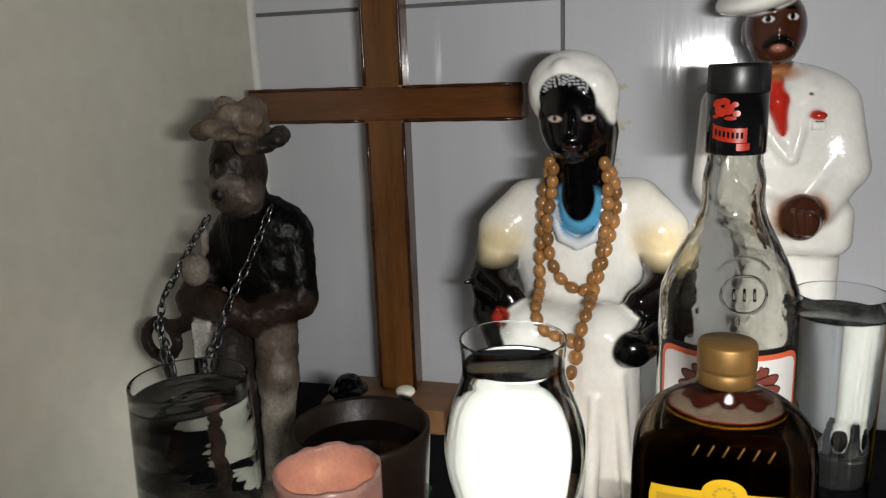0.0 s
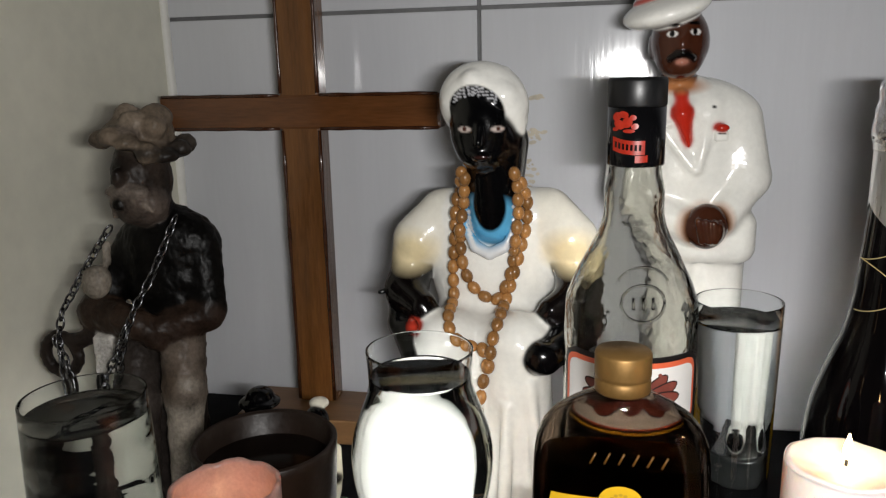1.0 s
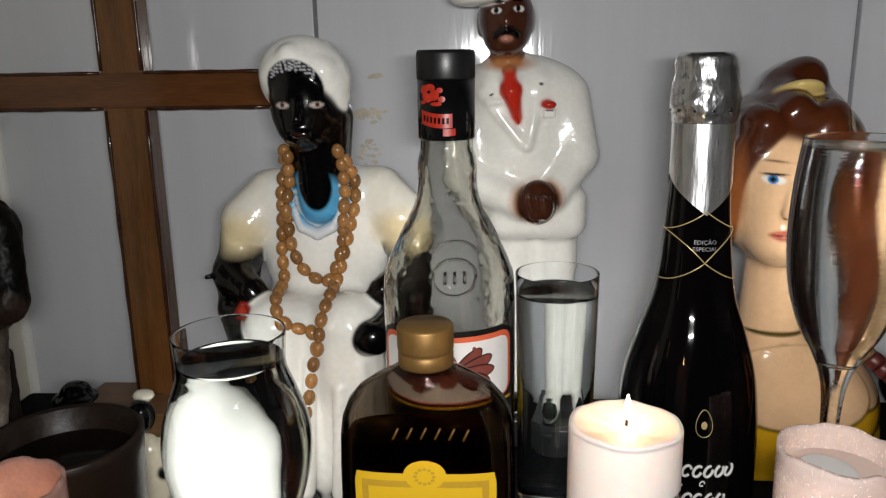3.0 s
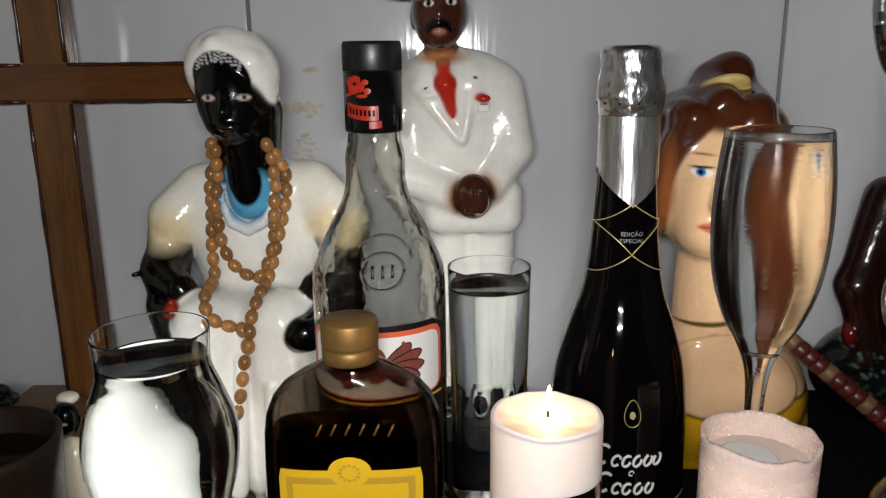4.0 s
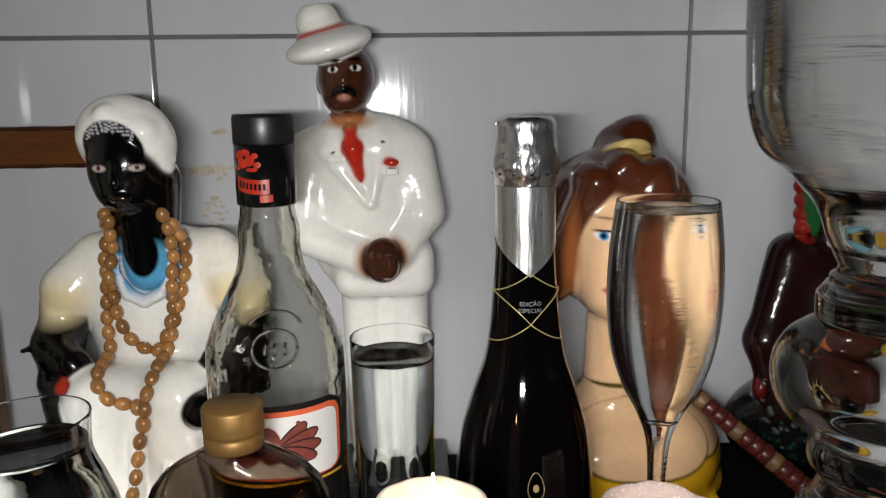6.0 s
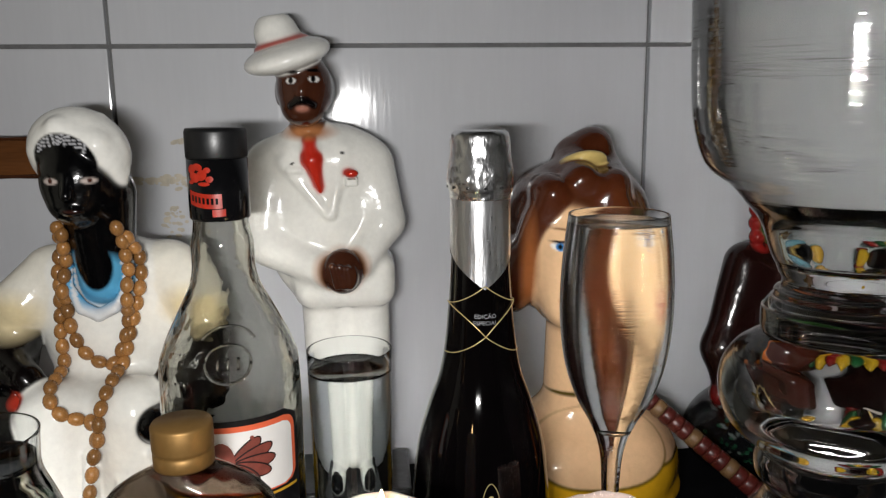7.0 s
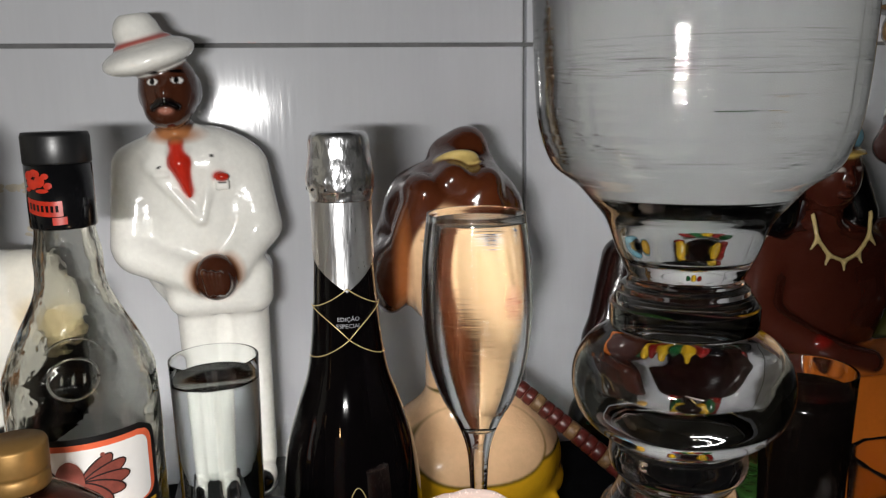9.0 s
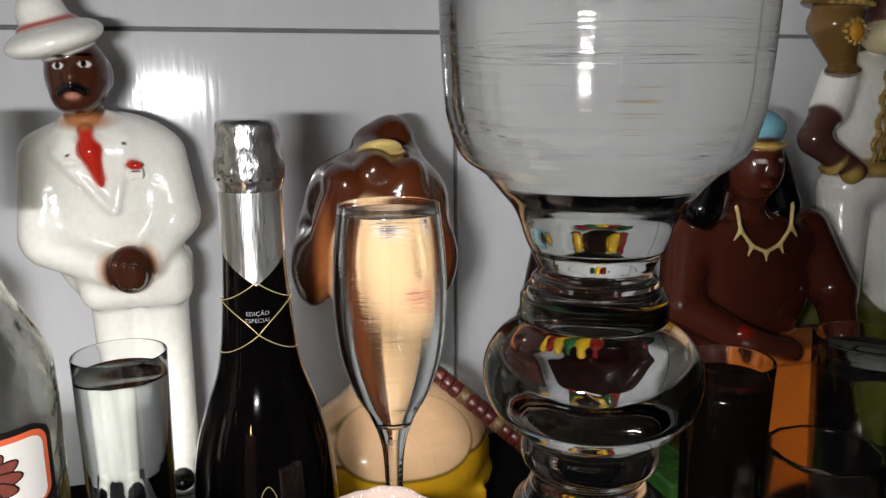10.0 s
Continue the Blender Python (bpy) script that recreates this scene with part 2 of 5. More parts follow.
def blot(cu, cv, ru, rv, turn, surf, n=20, rings=4):
    """A printed oval that may lie at any angle."""
    bm = bmesh.new()
    c, s = math.cos(radians(turn)), math.sin(radians(turn))
    mid = bm.verts.new(surf(cu, cv))
    prev = None
    for k in range(1, rings + 1):
        ring = []
        for i in range(n):
            a = 2 * math.pi * i / n
            p, q = ru * k / rings * math.cos(a), rv * k / rings * math.sin(a)
            ring.append(bm.verts.new(surf(cu + p * c - q * s, cv + p * s + q * c)))
        for i in range(n):
            if prev is None:
                bm.faces.new((mid, ring[i], ring[(i + 1) % n]))
            else:
                bm.faces.new((prev[i], ring[i], ring[(i + 1) % n], prev[(i + 1) % n]))
        prev = ring
    return bm


def tube(points, r, seg=8):
    """A round rod along a line of points."""
    bm = bmesh.new()
    pts = [Vector(p) for p in points]
    rings = []
    for i, p in enumerate(pts):
        d = (pts[min(i + 1, len(pts) - 1)] - pts[max(i - 1, 0)]).normalized()
        side = d.cross(Vector((0.13, 0.31, 0.94)))
        side = (side if side.length > 1e-3 else d.cross(Vector((1, 0, 0)))).normalized()
        up = side.cross(d).normalized()
        rr = r(i / (len(pts) - 1)) if callable(r) else r
        rings.append([bm.verts.new(p + rr * (math.cos(2 * math.pi * k / seg) * side + math.sin(2 * math.pi * k / seg) * up)) for k in range(seg)])
    for a, b in zip(rings, rings[1:]):
        for k in range(seg):
            bm.faces.new((a[k], a[(k + 1) % seg], b[(k + 1) % seg], b[k]))
    bm.faces.new(rings[0][::-1])
    bm.faces.new(rings[-1])
    return bm


def along(points, step):
    """Even steps along a bent line: places and directions."""
    pts = [Vector(p) for p in points]
    out, left = [], 0.0
    for a, b in zip(pts, pts[1:]):
        d, ln = (b - a).normalized(), (b - a).length
        s = left
        while s < ln:
            out.append((a + d * s, d))
            s += step
        left = s - ln
    return out


def merge(*bms):
    out = bmesh.new()
    for bm in bms:
        me = bpy.data.meshes.new("tmp")
        bm.to_mesh(me)
        bm.free()
        out.from_mesh(me)
        bpy.data.meshes.remove(me)
    return out


# ---- modelled figures: rounded masses melted together into one skin ----
def ell(c, r, col, k=0.006, rot=(0, 0, 0), cut=False):
    return ("e", np.array(c), np.array(r), col, k, np.array(Euler([radians(a) for a in rot]).to_matrix()), cut)


def cap(a, b, ra, rb, col, k=0.006):
    return ("c", np.array(a), np.array(b), col, k, (ra, rb), False)


def block(c, h, col, k=0.003, rnd=0.003, rot=(0, 0, 0)):
    return ("b", np.array(c), np.array(h), col, k, (rnd, np.array(Euler([radians(a) for a in rot]).to_matrix())), False)


def dab(c, r, col, rot=(0, 0, 0), soft=0.15):
    """Paint alone, no shape."""
    return ("p", np.array(c), np.array(r), col, soft, np.array(Euler([radians(a) for a in rot]).to_matrix()), False)


def dist(p, P):
    """Signed distance of points P (N, 3) to one mass."""
    if p[0] in "ep":
        q = (P - p[1]) @ p[5]
        k0 = np.linalg.norm(q / p[2], axis=-1)
        k1 = np.linalg.norm(q / p[2] ** 2, axis=-1) + 1e-9
        return k0 * (k0 - 1) / k1
    if p[0] == "c":
        ab = p[2] - p[1]
        t = np.clip(((P - p[1]) @ ab) / (ab @ ab), 0, 1)
        return np.linalg.norm(P - p[1] - t[..., None] * ab, axis=-1) - (p[5][0] + t * (p[5][1] - p[5][0]))
    q = np.abs((P - p[1]) @ p[5][1]) - p[2] + p[5][0]
    return np.linalg.norm(np.maximum(q, 0), axis=-1) + np.minimum(q.max(axis=-1), 0) - p[5][0]


def reach(p):
    if p[0] in "ep":
        m = np.full(3, p[2].max())
        return p[1] - m, p[1] + m
    if p[0] == "c":
        m = max(p[5])
        return np.minimum(p[1], p[2]) - m, np.maximum(p[1], p[2]) + m
    m = np.full(3, np.linalg.norm(p[2]))
    return p[1] - m, p[1] + m


def blend(d, e, k):
    h = np.maximum(k - np.abs(d - e), 0) / k
    return np.minimum(d, e) - h * h * k * 0.25


def body_dist(prims, P):
    d = np.full(P.shape[:-1], 1.0)
    for p in prims:
        if p[0] == "p":
            continue
        e = dist(p, P)
        d = -blend(-d, e, p[4]) if p[6] else blend(d, e, p[4])
    return d


def figure(name, origin, prims, material, label, h=0.0015, grain=0.0, category="statue"):
    """One skin round all the masses, painted by the nearest of them."""
    solid = [p for p in prims if p[0] != "p"]
    lo = np.min([reach(p)[0] for p in solid if not p[6]], axis=0) - 0.008
    hi = np.max([reach(p)[1] for p in solid if not p[6]], axis=0) + 0.008
    lo[2] = max(lo[2], -0.004)
    n = np.ceil((hi - lo) / h).astype(int) + 1
    V = np.full(n, 1.0)
    axes = [lo[i] + h * np.arange(n[i]) for i in range(3)]
    for p in solid:
        a, b = reach(p)
        i0 = np.clip(((a - 0.014 - lo) / h).astype(int), 0, n - 1)
        i1 = np.clip(((b + 0.014 - lo) / h).astype(int) + 2, 1, n)
        sl = tuple(slice(i0[i], i1[i]) for i in range(3))
        P = np.stack(np.meshgrid(*[axes[i][sl[i]] for i in range(3)], indexing="ij"), -1)
        e = dist(p, P)
        V[sl] = -blend(-V[sl], e, p[4]) if p[6] else blend(V[sl], e, p[4])
    # flat underside on the table
    V = np.maximum(V, (0.0008 - axes[2])[None, None, :])
    S = V < 0
    corners = [np.array(((c >> 0) & 1, (c >> 1) & 1, (c >> 2) & 1)) for c in range(8)]
    cnt = sum(S[c[0]:n[0] - 1 + c[0], c[1]:n[1] - 1 + c[1], c[2]:n[2] - 1 + c[2]].astype(np.int8) for c in corners)
    mask = (cnt > 0) & (cnt < 8)
    idx = np.argwhere(mask)
    ids = np.full(mask.shape, -1)
    ids[mask] = np.arange(len(idx))
    pos, num = np.zeros((len(idx), 3)), np.zeros(len(idx))
    for a in range(8):
        for ax in range(3):
            if corners[a][ax]:
                continue
            c0, c1 = corners[a], corners[a | (1 << ax)]
            v0, v1 = V[tuple((idx + c0).T)], V[tuple((idx + c1).T)]
            x = (v0 < 0) != (v1 < 0)
            t = np.where(x, v0 / np.where(x, v0 - v1, 1), 0)
            pos += np.where(x[:, None], c0 + t[:, None] * (c1 - c0), 0)
            num += x
    verts = lo + h * (idx + pos / num[:, None])
    faces = []
    for ax in range(3):
        u, w = (ax + 1) % 3, (ax + 2) % 3
        s0 = [slice(None)] * 3
        s1 = [slice(None)] * 3
        s0[ax], s1[ax] = slice(0, n[ax] - 1), slice(1, n[ax])
        ed = np.argwhere(S[tuple(s0)] != S[tuple(s1)])
        ed = ed[(ed[:, u] > 0) & (ed[:, w] > 0) & (ed[:, u] < n[u] - 1) & (ed[:, w] < n[w] - 1)]
        du, dw = np.eye(3, dtype=int)[u], np.eye(3, dtype=int)[w]
        quad = np.stack([ids[tuple((ed - du * i - dw * j).T)] for i, j in ((1, 1), (0, 1), (0, 0), (1, 0))], 1)
        flip = ~S[tuple(ed.T)]
        quad[flip] = quad[flip][:, ::-1]
        faces.append(quad)
    faces = np.concatenate(faces)
    faces = faces[(faces >= 0).all(1)]
    # paint
    W = np.zeros((len(verts), 3))
    tot = np.zeros(len(verts))
    for p in solid:
        if p[6]:
            continue
        w = np.exp(-np.clip(dist(p, verts) - 0.0, -0.004, 0.05) / 0.0005)
        W += w[:, None] * np.array(p[3])
        tot += w
    W /= tot[:, None]
    for p in prims:
        if p[0] == "p":
            q = np.linalg.norm(((verts - p[1]) @ p[5]) / p[2], axis=-1)
            f = np.clip((1 - q) / p[4] + 0.5, 0, 1)[:, None]
            W = W * (1 - f) + f * np.array(p[3])
    if grain:
        for i, v in enumerate(verts):
            p = Vector(v)
            verts[i] = v + grain * (np.array(noise.noise_vector(p * 130)) + 0.5 * np.array(noise.noise_vector(p * 340)))
        verts[:, 2] = np.maximum(verts[:, 2], 0.0005)
    me = bpy.data.meshes.new(name)
    me.from_pydata((verts - np.array(origin)).tolist(), [], faces.tolist())
    at = me.color_attributes.new("paint", "FLOAT_COLOR", "POINT")
    at.data.foreach_set("color", np.concatenate([W, np.ones((len(W), 1))], 1).astype(np.float32).ravel())
    me.update()
    ob = link(name, me, material)
    ob.location = origin
    return tagged(ob, label, category)


# ---- the large structure ----
WALL_Y, CORNER_X, TILE_W, JOINT = 0.645, -0.337, 0.43, 0.0032

wall_back = tagged(link("wall_back", box((-0.6, WALL_Y + 0.002, -0.8), (1.75, WALL_Y + 0.12, 1.7)), GROUT, smooth=False),
                   "wall of pale grey glazed tiles with dark joints", "wall", kind="structure")
wall_left = tagged(link("wall_left", box((CORNER_X - 0.12, -2.4, -0.8), (CORNER_X, WALL_Y, 1.7)), PLASTER, smooth=False),
                   "cream painted plaster side wall", "wall", kind="structure")
for nm, lo, hi, lb, ct in (
        ("wall_right", (1.75, -2.4, -0.8), (1.87, WALL_Y + 0.12, 1.7), "plain painted side wall", "wall"),
        ("wall_front", (CORNER_X - 0.12, -2.52, -0.8), (1.87, -2.4, 1.7), "plain painted wall of the dark room", "wall"),
        ("floor", (CORNER_X - 0.12, -2.52, -0.9), (1.87, WALL_Y + 0.12, -0.8), "plain floor of the dark room", "floor"),
        ("ceiling", (CORNER_X - 0.12, -2.52, 1.7), (1.87, WALL_Y + 0.12, 1.8), "plain painted ceiling", "ceiling")):
    tagged(link(nm, box(lo, hi), ROOM, smooth=False), lb, ct, kind="structure")
caulk = tagged(link("trim", tube([(CORNER_X + 0.001 + 0.0008 * math.sin(z * 31), WALL_Y - 0.004, z) for z in np.linspace(-0.05, 1.69, 60)], 0.0052, 10), CAULK),
               "white sealant bead down the corner of the walls", "trim", kind="structure")
altar = thing("altar_table", "altar table covered with a plain black cloth", "table")
part("tabletop", box((CORNER_X + 0.002, 0.12, -0.035), (1.2, WALL_Y - 0.012, 0.0), 0.004), CLOTH, altar, smooth=False)
for x, y in ((-0.3, 0.16), (1.16, 0.16), (-0.3, 0.59), (1.16, 0.59)):
    part("leg", box((x - 0.02, y - 0.02, -0.8), (x + 0.02, y + 0.02, -0.035), 0.003), PALE_WOOD, altar, smooth=False)


# ---- figures ----
WHITE, CREAM, BLACK, BROWN = (0.80, 0.79, 0.74), (0.74, 0.64, 0.46), (0.0012, 0.0012, 0.0015), (0.050, 0.015, 0.007)
RED, GOLD, BLUE = (0.47, 0.022, 0.010), (0.45, 0.30, 0.08), (0.10, 0.38, 0.62)


def man_in_suit():
    hatband = (0.42, 0.028, 0.012)
    P = [
        # trunk, legs, shoes and plinth
        ell((0.115, 0.578, 0.222), (0.046, 0.026, 0.064), WHITE, 0.01),
        ell((0.114, 0.576, 0.266), (0.044, 0.024, 0.026), WHITE, 0.01),
                cap((0.110, 0.580, 0.17), (0.110, 0.582, 0.04), 0.0165, 0.013, WHITE, 0.004),
        cap((0.143, 0.580, 0.17), (0.146, 0.582, 0.04), 0.0165, 0.013, WHITE, 0.004),
        ell((0.109, 0.566, 0.032), (0.011, 0.022, 0.010), WHITE, 0.003),
        ell((0.148, 0.566, 0.032), (0.011, 0.022, 0.010), WHITE, 0.003),
        block((0.128, 0.575, 0.012), (0.045, 0.036, 0.0125), (0.03, 0.03, 0.03), 0.002),
        # arms folded over each other
        cap((0.075, 0.577, 0.268), (0.071, 0.570, 0.214), 0.0165, 0.0165, WHITE, 0.008),
        cap((0.074, 0.566, 0.208), (0.118, 0.552, 0.190), 0.015, 0.012, WHITE, 0.005),
        cap((0.149, 0.577, 0.266), (0.156, 0.570, 0.226), 0.0165, 0.0165, WHITE, 0.008),
        cap((0.156, 0.568, 0.222), (0.138, 0.553, 0.196), 0.0145, 0.011, WHITE, 0.005),
        ell((0.1265, 0.545, 0.1925), (0.0145, 0.011, 0.0165), BROWN, 0.002),
        ell((0.131, 0.536, 0.190), (0.006, 0.005, 0.009), BROWN, 0.003),
        # jacket hem, lapels, pocket, tie
        block((0.1270, 0.578, 0.1820), (0.0370, 0.0255, 0.0210), WHITE, 0.006, 0.013),
        cap((0.086, 0.5575, 0.270), (0.117, 0.5515, 0.232), 0.0030, 0.0018, WHITE, 0.005),
        cap((0.129, 0.5575, 0.278), (0.120, 0.5515, 0.232), 0.0030, 0.0018, WHITE, 0.005),
        cap((0.091, 0.5535, 0.264), (0.099, 0.5515, 0.264), 0.0022, 0.0015, WHITE, 0.002),
        cap((0.1058, 0.5525, 0.2850), (0.1072, 0.5515, 0.2710), 0.0036, 0.0058, RED, 0.0015),
        cap((0.1072, 0.5515, 0.2710), (0.1125, 0.5512, 0.2490), 0.0058, 0.0012, RED, 0.0015),
        cap((0.1268, 0.5835, 0.165), (0.1275, 0.5850, 0.045), 0.0150, 0.0125, WHITE, 0.003),
        ell((0.1345, 0.5505, 0.2615), (0.0048, 0.003, 0.0028), RED, 0.001),
        block((0.1345, 0.5525, 0.2555), (0.0045, 0.002, 0.0035), WHITE, 0.001, 0.001),
        # neck, head, features
        cap((0.1060, 0.572, 0.284), (0.1030, 0.560, 0.304), 0.0125, 0.011, BROWN, 0.004),
        ell((0.1040, 0.556, 0.3205), (0.0195, 0.0235, 0.0240), BROWN, 0.004),
        ell((0.1030, 0.5455, 0.3065), (0.0135, 0.0130, 0.0115), BROWN, 0.006),
        ell((0.1035, 0.5335, 0.3185), (0.0034, 0.0042, 0.0058), BROWN, 0.006),
        ell((0.1215, 0.563, 0.320), (0.0028, 0.006, 0.009), BROWN, 0.003),
        ell((0.0858, 0.563, 0.318), (0.0028, 0.006, 0.009), BROWN, 0.003),
        cap((0.1036, 0.5318, 0.3125), (0.0962, 0.5345, 0.3085), 0.0025, 0.0018, BLACK, 0.001),
        cap((0.1036, 0.5318, 0.3125), (0.1110, 0.5345, 0.3090), 0.0025, 0.0018, BLACK, 0.001),
        ell((0.1036, 0.5335, 0.3068), (0.0040, 0.0030, 0.0020), (0.40, 0.17, 0.12), 0.001),
        # hat
        ell((0.0938, 0.550, 0.3420), (0.0300, 0.033, 0.0104), WHITE, 0.004, (10, -15, 0)),
        cap((0.0902, 0.555, 0.3480), (0.0866, 0.556, 0.3570), 0.0168, 0.0150, WHITE, 0.0015),
        ell((0.0898, 0.5550, 0.3505), (0.0192, 0.0192, 0.0060), hatband, 0.0006, (8, -15, 0)),
        ell((0.0850, 0.553, 0.3765), (0.0140, 0.018, 0.0075), WHITE, 0.003, (0, -12, 0), True),
        ell((0.1140, 0.576, 0.2740), (0.0400, 0.0225, 0.0220), WHITE, 0.01),
        cap((0.0930, 0.566, 0.2880), (0.1035, 0.555, 0.2800), 0.0060, 0.0045, WHITE, 0.004),
        cap((0.1190, 0.566, 0.2900), (0.1105, 0.555, 0.2800), 0.0060, 0.0045, WHITE, 0.004),
        # hair and paint
        dab((0.1245, 0.570, 0.324), (0.010, 0.020, 0.020), BLACK),
        dab((0.0820, 0.574, 0.322), (0.009, 0.016, 0.020), BLACK),
        dab((0.0970, 0.536, 0.3250), (0.0036, 0.009, 0.0020), (0.75, 0.73, 0.70), soft=0.3),
        dab((0.1120, 0.536, 0.3260), (0.0036, 0.009, 0.0020), (0.75, 0.73, 0.70), soft=0.3),
        dab((0.0967, 0.534, 0.3253), (0.0017, 0.009, 0.0022), BLACK, soft=0.4),
        dab((0.1115, 0.534, 0.3263), (0.0017, 0.009, 0.0022), BLACK, soft=0.4),
        dab((0.0970, 0.536, 0.3310), (0.0052, 0.009, 0.0012), BLACK, soft=0.6),
        dab((0.1120, 0.536, 0.3320), (0.0052, 0.009, 0.0012), BLACK, soft=0.6),
        dab((0.0935, 0.552, 0.2690), (0.0022, 0.012, 0.0007), (0.02, 0.02, 0.02), (0, -30, 0), soft=0.5),
        dab((0.1285, 0.552, 0.2760), (0.0020, 0.012, 0.0007), (0.02, 0.02, 0.02), soft=0.5),
        dab((0.1345, 0.550, 0.2575), (0.0028, 0.012, 0.0005), (0.03, 0.03, 0.03), soft=0.5),
        dab((0.1265, 0.540, 0.1925), (0.0188, 0.016, 0.0208), (0.42, 0.17, 0.05), soft=0.5),
        dab((0.1265, 0.540, 0.1925), (0.0165, 0.014, 0.0185), BROWN, soft=0.3),
        *[cap((0.1195 + 0.0052 * k, 0.5330, 0.1985 - 0.001 * k), (0.1225 + 0.0045 * k, 0.5335, 0.1840), 0.0026, 0.0024, BROWN, 0.0012) for k in range(3)],
        dab((0.1045, 0.556, 0.2905), (0.0165, 0.024, 0.0050), (0.40, 0.16, 0.06), soft=1.0),
        dab((0.148, 0.550, 0.034), (0.009, 0.008, 0.009), BLACK),
        dab((0.109, 0.550, 0.034), (0.009, 0.008, 0.009), BLACK),
    ]
    return figure("man_statue", (0.125, 0.575, 0), P, GLOSSY_PAINT, "glossy plaster statue in white suit, hat and red tie", h=0.0010)


COLLAR = [(-0.0380, 0.4870, 0.219), (-0.0365, 0.4790, 0.203), (-0.0285, 0.4755, 0.190), (-0.0190, 0.4745, 0.1855), (-0.0095, 0.4755, 0.190), (-0.0025, 0.4785, 0.203), (-0.0010, 0.4860, 0.219)]


